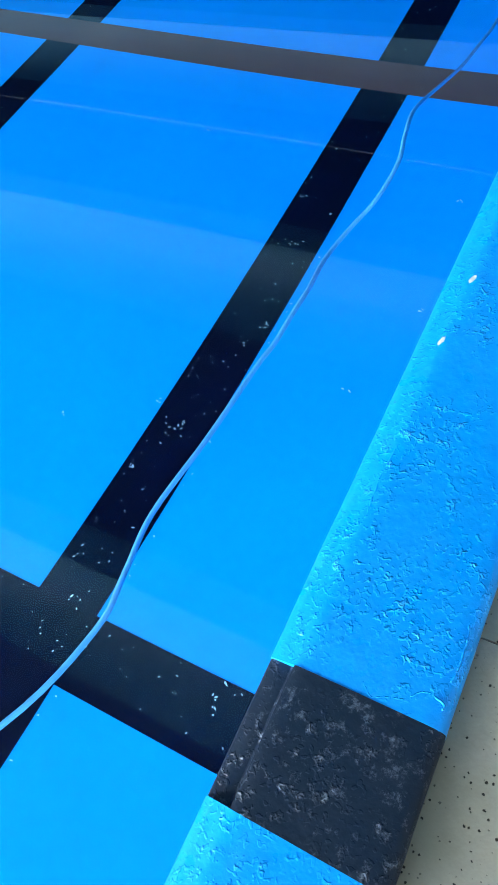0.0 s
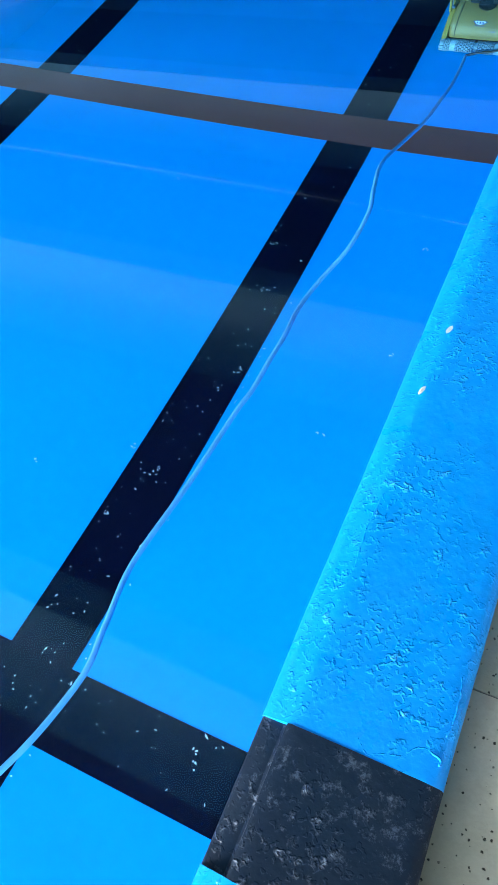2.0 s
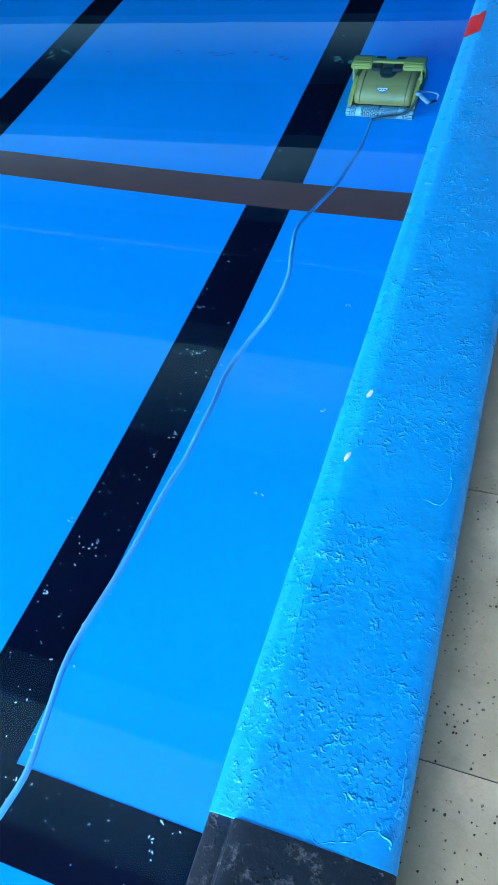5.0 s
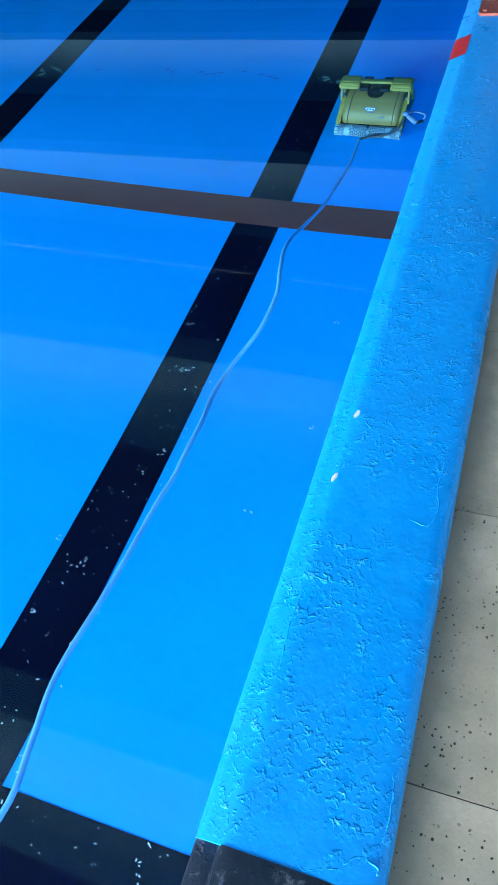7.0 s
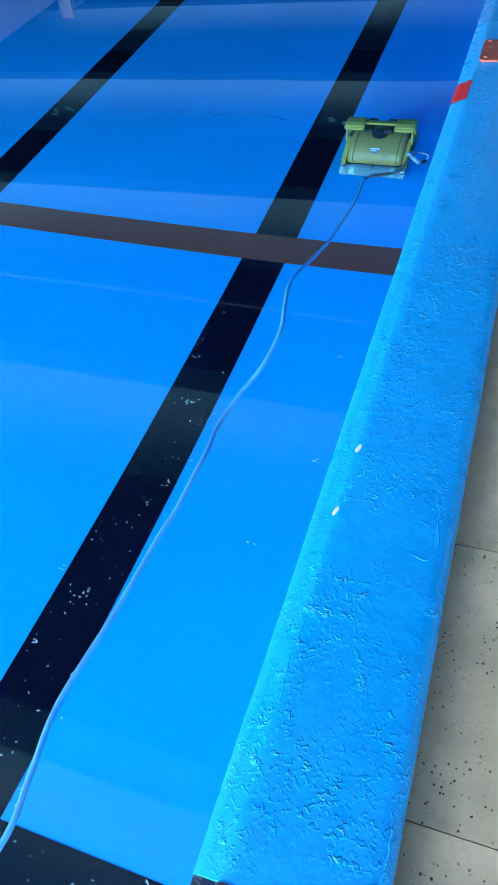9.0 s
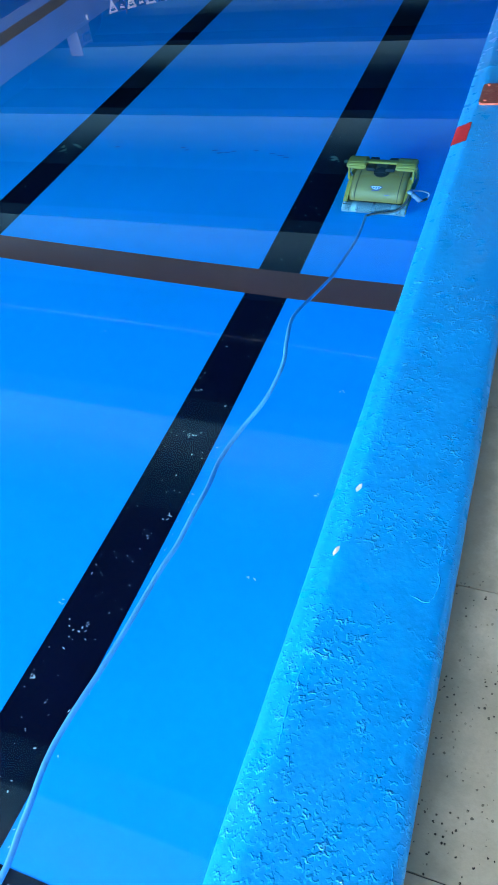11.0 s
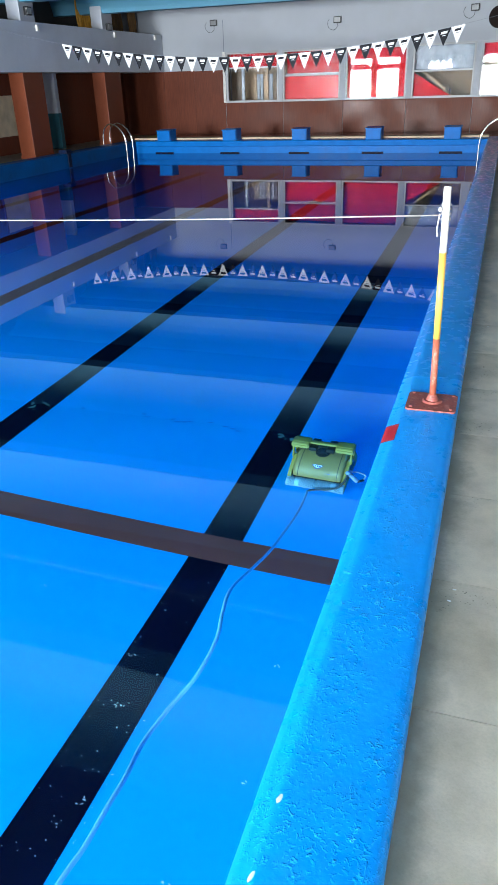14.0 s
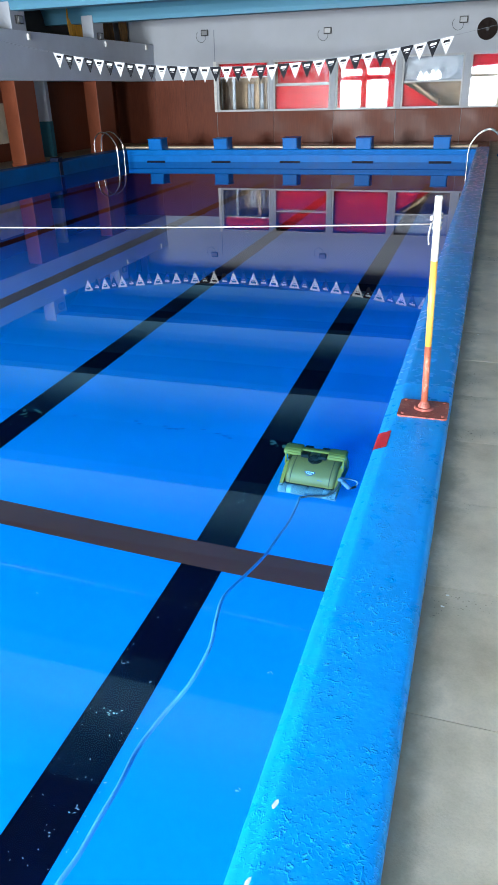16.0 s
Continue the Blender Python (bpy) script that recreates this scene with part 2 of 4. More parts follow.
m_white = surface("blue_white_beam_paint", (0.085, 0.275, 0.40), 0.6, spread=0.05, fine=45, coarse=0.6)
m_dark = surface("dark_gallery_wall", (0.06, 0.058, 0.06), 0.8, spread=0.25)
m_plaster = surface("hall_plaster", (0.34, 0.34, 0.33), 0.7, spread=0.1, fine=40, coarse=0.8)
m_red = surface("red_board", (0.33, 0.005, 0.010), 0.6, spec=0.08, spread=0.1, fine=30, coarse=1.5)
m_pane_frame = surface("aluminium_frame", (0.42, 0.43, 0.44), 0.5, metal=0.2, spread=0.1)
m_chip = surface("bare_white_spot", (0.78, 0.78, 0.74), 0.6, spread=0.15)
m_green_chip = surface("greenish_bare_spot", (0.10, 0.19, 0.16), 0.7, spread=0.2)
m_stain = surface("dark_blue_stain", (0.0, 0.165, 0.58), 0.7, spread=0.2)
m_redpaint = peeling("faded_red_paint", (0.42, 0.016, 0.026), (0.46, 0.04, 0.04), (0.34, 0.02, 0.03))
m_rust = peeling("worn_red_plate_paint", (0.30, 0.080, 0.062), (0.44, 0.19, 0.15), (0.09, 0.035, 0.025))
m_polered = peeling("peeling_orange_red_enamel", (0.40, 0.105, 0.06), (0.58, 0.36, 0.29), (0.13, 0.05, 0.035))
m_yellow = surface("yellow_enamel", (0.74, 0.41, 0.075), 0.4, spread=0.1, fine=60, coarse=9)
m_polewhite = surface("scuffed_white_enamel", (0.74, 0.73, 0.70), 0.45, spread=0.12, fine=60, coarse=12)
m_rope = surface("white_braided_rope", (0.36, 0.355, 0.35), 0.8, spread=0.15, fine=300, coarse=40, relief=0.4)
m_steel = surface("polished_steel", (0.75, 0.74, 0.70), 0.2, metal=1.0, spread=0.06)
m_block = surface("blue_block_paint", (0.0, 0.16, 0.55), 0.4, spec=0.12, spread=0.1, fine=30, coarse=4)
# same blue paint, with the west curb's shade put into a darker colour
m_west_shaded = surface("shade_darkened_blue_paint", (0.0, 0.085, 0.28), 0.5, spread=0.2, fine=30, coarse=2, spec=0.12)
m_navy = surface("dark_navy_plastic", (0.005, 0.01, 0.03), 0.5, spec=0.1)
m_flagw = surface("white_pennant_vinyl", (0.80, 0.81, 0.82), 0.5, spread=0.05)
m_flagd = surface("dark_grey_pennant_vinyl", (0.018, 0.020, 0.026), 0.6, spread=0.12, spec=0.1)
m_shell = surface("tan_yellow_plastic", (0.27, 0.18, 0.065), 0.45, spread=0.06, fine=90, coarse=6, relief=0.04)
m_side = surface("yellow_plastic", (0.33, 0.235, 0.05), 0.4, spread=0.06, fine=90, coarse=6, relief=0.04)
m_brush = surface("pale_blue_rubber", (0.20, 0.33, 0.43), 0.6, spread=0.18, fine=80, coarse=20)
m_band = surface("plain_pale_blue_rubber", (0.27, 0.43, 0.53), 0.6, spread=0.12, fine=80, coarse=20)
m_core = surface("blue_grey_rubber", (0.12, 0.24, 0.34), 0.6)
m_blackp = surface("black_plastic", (0.012, 0.013, 0.016), 0.45)
m_greyp = surface("grey_plastic", (0.20, 0.23, 0.28), 0.5)
m_cable = surface("blue_cable_sheath", (0.12, 0.39, 0.62), 0.4, spread=0.1, fine=80, coarse=15)
m_floatblue = surface("pale_blue_float", (0.20, 0.27, 0.42), 0.5)
m_teal = surface("teal_wall_paint", (0.02, 0.16, 0.22), 0.55)
m_lime = surface("yellow_green_floor_paint", (0.35, 0.42, 0.08), 0.6)
m_beige = surface("beige_board", (0.68, 0.55, 0.38), 0.6, spec=0.15)
# brown reflection of the wood panelling put into the base colour, besides the gloss
m_wetdeck = surface("wet_wood_reflecting_deck", (0.16, 0.09, 0.055), 0.14, spread=0.15, fine=30, coarse=2, relief=0.02)
m_tarp = surface("yellow_tarpaulin", (0.62, 0.30, 0.02), 0.6, spread=0.3, coarse=4)
m_oldtarp = surface("brown_tarpaulin", (0.20, 0.10, 0.03), 0.7, spread=0.4, coarse=5)
m_lens = surface("dull_lamp_glass", (0.26, 0.27, 0.28), 0.25)
m_logo_blue = surface("blue_logo_print", (0.03, 0.08, 0.35), 0.4)
m_vane = surface("dark_blue_grey_plastic", (0.035, 0.045, 0.06), 0.5)
m_fan = surface("dark_brown_grille", (0.022, 0.015, 0.013), 0.7, spec=0.1)
m_tan = surface("tan_board", (0.25, 0.175, 0.11), 0.6, spread=0.25, coarse=2)

# ---------------- mesh helpers ----------------


def finish(name, bm, material, parent=None, label="", smooth=False, turn=True):
    if turn:
        bmesh.ops.recalc_face_normals(bm, faces=bm.faces)
    me = bpy.data.meshes.new(name)
    bm.to_mesh(me)
    bm.free()
    me.materials.append(material)
    if smooth:
        me.polygons.foreach_set("use_smooth", [True] * len(me.polygons))
    ob = new(name, me)
    ob.parent = parent
    if label:
        ob["label"] = label
    return ob


def part(name, bm, material, parent, label="", smooth=False):
    return finish(name, bm, material, parent, label, smooth)


def setting(name, bm, material, label, category, smooth=False):
    return tagged(finish(name, bm, material, None, "", smooth), label, category, kind="structure")


def root(name, place, label, category, group="", rz=0.0):
    ob = new(name)
    ob.empty_display_size = 0.1
    ob.matrix_basis = pose(*place, 0, 0, rz)
    return tagged(ob, label, category, group)


def box(x0, x1, y0, y1, z0, z1, bevel=0.0, bm=None, seg=2):
    b = bmesh.new()
    bmesh.ops.create_cube(b, size=1)
    for v in b.verts:
        v.co = ((x0 + x1) / 2 + v.co.x * (x1 - x0), (y0 + y1) / 2 + v.co.y * (y1 - y0), (z0 + z1) / 2 + v.co.z * (z1 - z0))
    if bevel:
        bmesh.ops.bevel(b, geom=b.edges[:], offset=bevel, segments=seg, affect="EDGES", profile=0.6)
    if bm is None:
        return b
    return merged(bm, b)


def merged(bm, b):
    me = bpy.data.meshes.new("tmp")
    b.to_mesh(me)
    b.free()
    bm.from_mesh(me)
    bpy.data.meshes.remove(me)
    return bm


def prism(points, axis, a, b, bevel=0.0):
    """A closed outline (u, v) carried along an axis from a to b."""
    bm = bmesh.new()
    place = {"x": lambda u, v, w: (w, u, v), "y": lambda u, v, w: (u, w, v), "z": lambda u, v, w: (u, v, w)}[axis]
    one = [bm.verts.new(place(u, v, a)) for u, v in points]
    two = [bm.verts.new(place(u, v, b)) for u, v in points]
    bm.faces.new(one)
    bm.faces.new(two[::-1])
    for i in range(len(points)):
        j = (i + 1) % len(points)
        bm.faces.new((one[i], two[i], two[j], one[j]))
    if bevel:
        bmesh.ops.bevel(bm, geom=bm.edges[:], offset=bevel, segments=2, affect="EDGES")
    return bm


def rod(a, b, r, r2=None, seg=16, bm=None):
    """A round bar from a to b."""
    a, b = Vector(a), Vector(b)
    c = bmesh.new()
    bmesh.ops.create_cone(c, cap_ends=True, segments=seg, radius1=r, radius2=r if r2 is None else r2, depth=(b - a).length)
    m = Matrix.Translation((a + b) / 2) @ (b - a).to_track_quat("Z", "Y").to_matrix().to_4x4()
    bmesh.ops.transform(c, matrix=m, verts=c.verts)
    return c if bm is None else merged(bm, c)


def ball(c, r, squash=(1, 1, 1), bm=None):
    b = bmesh.new()
    bmesh.ops.create_uvsphere(b, u_segments=20, v_segments=12, radius=r)
    bmesh.ops.transform(b, matrix=Matrix.Translation(c) @ Matrix.Diagonal((*squash, 1)), verts=b.verts)
    return b if bm is None else merged(bm, b)


def smooth_line(points, steps=8):
    p = [Vector(q) for q in points]
    p = [2 * p[0] - p[1]] + p + [2 * p[-1] - p[-2]]
    out = []
    for i in range(1, len(p) - 2):
        for s in range(steps):
            t = s / steps
            a, b, c, d = p[i - 1:i + 3]
            out.append(0.5 * ((2 * b) + (c - a) * t + (2 * a - 5 * b + 4 * c - d) * t * t + (3 * b - a - 3 * c + d) * t ** 3))
    return out + [p[-2]]


def tube(points, r, seg=10, steps=8, bm=None):
    """A bent round bar or cable through the points."""
    line = smooth_line(points, steps)
    b = bmesh.new()
    rings, up = [], Vector((0.13, 0.21, 1)).normalized()
    for i, q in enumerate(line):
        d = (line[min(i + 1, len(line) - 1)] - line[max(i - 1, 0)]).normalized()
        side = d.cross(up)
        side = side.normalized() if side.length > 1e-4 else Vector((1, 0, 0))
        other = side.cross(d)
        up = other
        rings.append([b.verts.new(q + r * (math.cos(k * math.tau / seg) * side + math.sin(k * math.tau / seg) * other)) for k in range(seg)])
    for u, v in zip(rings, rings[1:]):
        for k in range(seg):
            b.faces.new((u[k], u[(k + 1) % seg], v[(k + 1) % seg], v[k]))
    b.faces.new(rings[0])
    b.faces.new(rings[-1])
    return b if bm is None else merged(bm, b)


def sheet(x0, x1, y0, y1, z, nx=1, ny=1):
    bm = bmesh.new()
    f = z if callable(z) else (lambda x, y: z)
    grid = [[bm.verts.new((x0 + (x1 - x0) * i / nx, y0 + (y1 - y0) * j / ny, f(x0 + (x1 - x0) * i / nx, y0 + (y1 - y0) * j / ny))) for i in range(nx + 1)] for j in range(ny + 1)]
    for j in range(ny):
        for i in range(nx):
            bm.faces.new((grid[j][i], grid[j][i + 1], grid[j + 1][i + 1], grid[j + 1][i]))
    return bm


def wall_with_holes(axis, at, thick, u0, u1, z0, z1, holes):
    """A wall along x (axis 'y' at y = at) or along y (axis 'x'), with openings (u from, u to, z from, z to) that go through it."""
    us = sorted({u0, u1, *[h[0] for h in holes], *[h[1] for h in holes]})
    zs = sorted({z0, z1, *[h[2] for h in holes], *[h[3] for h in holes]})
    bm = bmesh.new()
    keep = {}
    for i in range(len(us) - 1):
        for j in range(len(zs) - 1):
            uc, zc = (us[i] + us[i + 1]) / 2, (zs[j] + zs[j + 1]) / 2
            keep[i, j] = not any(h[0] < uc < h[1] and h[2] < zc < h[3] for h in holes)
    cache = {}

    def vert(u, w, z):
        key = (round(u, 4), round(w, 4), round(z, 4))
        if key not in cache:
            cache[key] = bm.verts.new((u, w, z) if axis == "y" else (w, u, z))
        return cache[key]
    a, b = at, at + thick
    for (i, j), k in keep.items():
        if not k:
            continue
        p, q, r, s = us[i], us[i + 1], zs[j], zs[j + 1]
        bm.faces.new([vert(p, a, r), vert(q, a, r), vert(q, a, s), vert(p, a, s)])
        bm.faces.new([vert(p, b, s), vert(q, b, s), vert(q, b, r), vert(p, b, r)])
        for di, dj, e in ((-1, 0, ((p, r), (p, s))), (1, 0, ((q, r), (q, s))), (0, -1, ((p, r), (q, r))), (0, 1, ((p, s), (q, s)))):
            if not keep.get((i + di, j + dj), False):
                (u, z), (u2, z2) = e
                bm.faces.new([vert(u, a, z), vert(u2, a, z2), vert(u2, b, z2), vert(u, b, z)])
    return bm


# ---------------- pool basin ----------------
setting("pool_floor", sheet(X0, X1, Y0, Y1, lambda x, y: bed(y), 4, 10), m_floor, "smooth bright blue painted floor of the pool", "pool floor")


setting("pool_wall_east", box(X1 - 0.003, CURB - 0.01, Y0 - 0.3, Y1 + 0.3, -3.6, -0.215), m_floor, "blue painted side wall of the pool under water", "pool wall")
setting("pool_wall_west", box(X0 - 0.3, X0, Y0 - 0.3, Y1 + 0.3, -3.6, -0.205), m_floor, "blue painted side wall of the pool under water", "pool wall")
setting("pool_wall_south", box(X0, X1, Y0 - 0.3, Y0, -3.6, -0.205), m_floor, "blue painted end wall of the pool under water", "pool wall")
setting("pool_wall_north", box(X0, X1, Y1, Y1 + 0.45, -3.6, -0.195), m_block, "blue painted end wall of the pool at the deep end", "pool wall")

# black lane lines, the cross line and the brown channel across the bed
PITCH = 2.093
for k in range(5):
    c = -1.024 - PITCH * k
    for a, b, near, far in ((Y0 + 0.3, -0.211, -0.033, -0.033), (0.045, 3.01, -0.033, -0.006), (3.245, Y1 - 2.0, 0.0, 0.0)):
        line = sheet(c - 0.127, c + 0.126, a, b, lambda x, y: bed(y) + 0.0012, 1, 4)
        for v in line.verts:
            v.co.x += near + (far - near) * (v.co.y - a) / (b - a)
        setting("lane_line", line, m_black, "black lane line painted on the blue pool floor", "lane line")
setting("cross_line", sheet(X0, X1, -0.211, 0.045, lambda x, y: bed(y) + 0.0012, 2, 1), m_black, "black line painted across the blue pool floor", "cross line")
setting("floor_channel", sheet(X0, X1, 3.01, 3.245, lambda x, y: bed(y) + 0.0012, 2, 1), m_brown, "flat brown strip set across the pool floor", "floor channel")

water = tagged(finish("water", sheet(X0, X1, Y0, Y1, WATER), m_water, turn=False), "still clear water that mirrors the hall", "water", kind="structure")
water.visible_shadow = False

# the curb beside the camera: thick painted concrete with a sloping inner face
EDGE = [(CURB - 0.03, 0.002), (CURB - 0.012, 0.0), (CURB, -0.005), (CURB + 0.007, -0.015), (CURB + 0.008, -0.06), (CURB + 0.003, -0.3), (0.1, -0.3)]
XS = [(-0.054, -0.215), (-0.056, -0.038), (-0.051, -0.026), (-0.030, -0.0165), (-0.016, -0.0115), (-0.004, -0.0045), (0.009, -0.0003), (0.03, 0.001), (0.12, 0.003)] + EDGE
STEPPED = [(-0.054, -0.215), (-0.056, -0.046), (-0.050, -0.034), (-0.012, -0.029), (-0.006, -0.024), (-0.002, -0.004), (0.006, 0.001), (0.03, 0.002), (0.12, 0.004)] + EDGE


def curb_wave(i, x, y, z):
    """Unevenness of the many coats, stronger along the inner ledge."""
    ledge = i in (3, 4, 5)
    return (0.0035 if ledge else 0.0018) * noise.noise((x * 9, y * 5.1, z * 9 + 4)) + (0.003 if ledge else 0.001) * noise.noise((x * 30, y * 14, z * 30))


def curb_piece(name, y0, y1, material, label, outline=XS):
    n = max(1, int((y1 - y0) / 0.03)) if y1 < 6 else max(1, int((y1 - y0) / 0.25))
    bm = bmesh.new()
    rings = []
    for j in range(n + 1):
        y = y0 + (y1 - y0) * j / n
        ring = []
        for i, (x, z) in enumerate(outline):
            k = curb_wave(i, x, y, z) if i < 14 and 0 < j < n else 0.0
            ring.append(bm.verts.new((x + k, y, z + k)))
        rings.append(ring)
    m = len(outline)
    for a, b in zip(rings, rings[1:]):
        for i in range(m):
            bm.faces.new((a[i], a[(i + 1) % m], b[(i + 1) % m], b[i]))
            if i in ((1,) if outline is XS else (1, 3, 5)):
                bm.edges.get((a[i], b[i])).smooth = False
    for end in (rings[0], rings[-1]):
        cap = bm.faces.new(end)
        for e in cap.edges:
            e.smooth = False
    ob = setting(name, bm, material, label, "pool curb", smooth=True)
    return ob


curb_piece("curb_east", 0.0, 3.7, m_curb, "thick blue painted concrete pool curb with chipped lumpy paint")
curb_piece("curb_east_far", 3.7, Y1 + 0.3, m_curb_far, "smooth blue painted concrete pool curb running to the far end")
curb_piece("curb_east_near", Y0 - 0.3, -0.25, m_curb, "thick blue painted concrete pool curb with lumpy paint")
curb_piece("curb_mark", -0.25, 0.0, m_black_curb, "scuffed black painted mark across the blue pool curb", STEPPED)


def far_curb():
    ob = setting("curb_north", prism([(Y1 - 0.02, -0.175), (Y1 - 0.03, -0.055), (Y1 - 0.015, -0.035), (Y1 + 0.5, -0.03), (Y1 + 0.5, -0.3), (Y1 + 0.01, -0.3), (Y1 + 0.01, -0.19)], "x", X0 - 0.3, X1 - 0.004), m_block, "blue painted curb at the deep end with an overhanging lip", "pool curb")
    return ob


far_curb()
setting("curb_west", prism([(X0 + 0.004, -0.6), (X0 + 0.012, -0.05), (X0 - 0.01, -0.022), (X0 - 0.36, -0.02), (X0 - 0.36, -0.3), (X0 - 0.01, -0.6)], "y", Y0 - 0.3, Y1 - 0.055), m_west_shaded, "blue painted pool curb below the gallery", "pool curb")
setting("curb_south", prism([(Y0 + 0.05, -0.19), (Y0 + 0.05, -0.05), (Y0 + 0.03, -0.025), (Y0 - 0.3, -0.02), (Y0 - 0.3, -0.3), (Y0 - 0.01, -0.3), (Y0 - 0.01, -0.2)], "x", X0 + 0.052, X1 - 0.004), m_block, "blue painted pool curb at the shallow end", "pool curb")
for k in range(5):
    c = -0.97 - 2.1 * k
    setting("overflow_slot", box(c - 0.30, c + 0.30, Y1 - 0.012, Y1 + 0.02, -0.376, -0.340, 0.004), m_navy, "dark overflow slot at the water line", "overflow slot")

# ---------------- decks, walls and ceiling ----------------
setting("deck_bed", box(CURB - 0.02, XR, YN, YW, -0.45, DECK - 0.006), m_joint, "dark grimy mortar bed between the deck slabs", "deck bed")
setting("deck_west", box(XL, X0 - 0.36, YN, YW, -0.45, DECK), m_concrete, "worn grey concrete deck below the gallery", "deck")
setting("deck_north", box(X0 - 0.36, CURB - 0.02, Y1 + 0.5, YW, -0.45, DECK), m_wetdeck, "glossy wet deck coloured brown like its reflection of the panelling", "deck")
setting("deck_south", box(X0 - 0.36, CURB - 0.02, YN, Y0 - 0.3, -0.45, DECK), m_concrete, "worn grey concrete deck at the shallow end", "deck")

# far wall: openings of the window row
WIN = [(-8.75, -6.92), (-6.79, -4.86), (-4.72, -2.76), (-2.61, -0.74), (-0.58, 1.32)]
WZ0, WZ1 = 0.86, 2.36
setting("wall_north", wall_with_holes("y", YW, 0.2, XL, XR, -0.45, CEIL, [(a, b, WZ0, WZ1) for a, b in WIN]), m_grey, "pale grey painted wall with a row of windows", "wall")
setting("wall_east", box(XR, XR + 0.2, YN, YW, -0.45, CEIL), m_plaster, "plain plastered side wall of the hall", "wall")
setting("wall_south", wall_with_holes("y", YN - 0.2, 0.2, XL, XR, -0.45, CEIL, NEAR_OPENINGS), m_plaster, "plastered end wall with large glazed openings", "wall")
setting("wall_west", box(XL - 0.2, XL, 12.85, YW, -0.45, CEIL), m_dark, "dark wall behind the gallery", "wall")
setting("ceiling", box(XL, XR, YN, YW, CEIL, CEIL + 0.2), m_ceiling, "ceiling boards coloured near-black for the dim bays between deep painted beams", "ceiling")
for k in range(-1, 6):
    y = 0.75 + BAY * k
    cove = [(y + 0.34, CEIL - 0.003), (y + 0.34, BEAM), (y, BEAM), (y - 0.02, BEAM + 0.10), (y - 0.08, BEAM + 0.26), (y - 0.18, BEAM + 0.42), (y - 0.34, BEAM + 0.56), (y - 0.55, BEAM + 0.65), (y - 0.8, CEIL - 0.003)]
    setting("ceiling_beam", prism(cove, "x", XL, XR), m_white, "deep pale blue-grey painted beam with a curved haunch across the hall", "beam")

# wooden panelling of the far wall
PANELS = [(-12.59, -11.045, 1.865), (-11.038, -9.9, 1.865), (-9.897, -8.80, 1.85)] + [(-8.785 + 2.02 * k, -8.785 + 2.02 * (k + 1) - 0.012, WZ0 - 0.03) for k in range(6)]
for a, b, z in PANELS:
    setting("wood_panel", box(a, b, YW - 0.03, YW - 0.003, DECK, z, 0.004), m_wood, "brown varnished wood panelling on the far wall", "panelling")
setting("deck_strip", box(X0 - 0.3, X1, Y1 + 0.503, Y1 + 0.85, DECK + 0.002, 0.018, 0.008), m_beige, "pale beige raised strip behind the far curb", "deck strip")
setting("panel_cap", box(-8.8, XR, YW - 0.05, YW - 0.003, WZ0 - 0.03, WZ0 - 0.003, 0.006), m_wood, "brown wooden ledge along the window row", "trim")

# gallery on the pillars
XG = -11.0
YG = 13.0   # the gallery begins here; before it stands a plain wall
setting("wall_west_near", box(XG - 0.2, XG, YN, YG, -0.45, CEIL), m_plaster, "plain plastered side wall of the shallow end", "wall")
setting("gallery_end", box(XL, XG - 0.2, YG - 0.15, YG, -0.45, CEIL), m_plaster, "plain end wall of the gallery", "wall")
setting("gallery_slab", box(XL, XG - 0.16, YG, YW - 0.035, 1.88, 2.06), m_parapet, "grey concrete gallery floor on pillars", "gallery")
setting("gallery_parapet", prism([(YG, 1.86), (YW - 0.035, 1.86), (YW - 0.035, 2.96), (YG, 2.95)], "x", XG - 0.15, XG), m_parapet, "blue-grey painted parapet of the gallery", "parapet")

# ---------------- gallery and west side ----------------


def pillar(y, depth):
    p = root("pillar", (XG, y, DECK), "orange-brown painted concrete pillar under the gallery", "pillar", "gallery pillars")
    part("shaft", box(-0.42, -0.004, 0, depth, 0, 1.86 - DECK - 0.003, 0.012), m_pillar, p)
    part("plinth", box(-0.43, 0.006, -0.012, depth + 0.012, 0, 0.08, 0.006), m_pillar, p)


for y in (16.56, 20.66):
    pillar(y, 0.86 if y < 18 else 1.0)


def gallery_column(y):
    p = root("gallery_column", (XG, y, 2.06), "pale grey square column rising from the gallery parapet", "column", "gallery columns")
    part("shaft", box(-0.36, -0.004, 0, 0.62, 0.0, CEIL - 2.06 - 0.004, 0.01), m_grey, p)


for k in (4, 5):
    gallery_column(0.75 + BAY * k - 0.05)
setting("recess_wall", box(XL + 0.004, XL + 0.05, YG, YW - 0.035, DECK, 1.876), m_wood, "dark brown panelling behind the pillars", "panelling")
setting("passage_wall", box(XL + 0.06, XL + 0.62, 19.45, 19.6, DECK + 0.95, 1.876), m_parapet, "pale grey upper wall of a narrow passage", "wall")
setting("passage_dado", box(XL + 0.06, XL + 0.63, 19.44, 19.61, DECK, DECK + 0.948), m_teal, "teal painted lower wall of a narrow passage", "wall")
setting("floor_stripe", box(XG - 0.3, XG + 0.24, YG + 0.1, YW - 0.2, DECK, DECK + 0.006), m_lime, "yellow-green painted stripe on the deck", "floor marking")


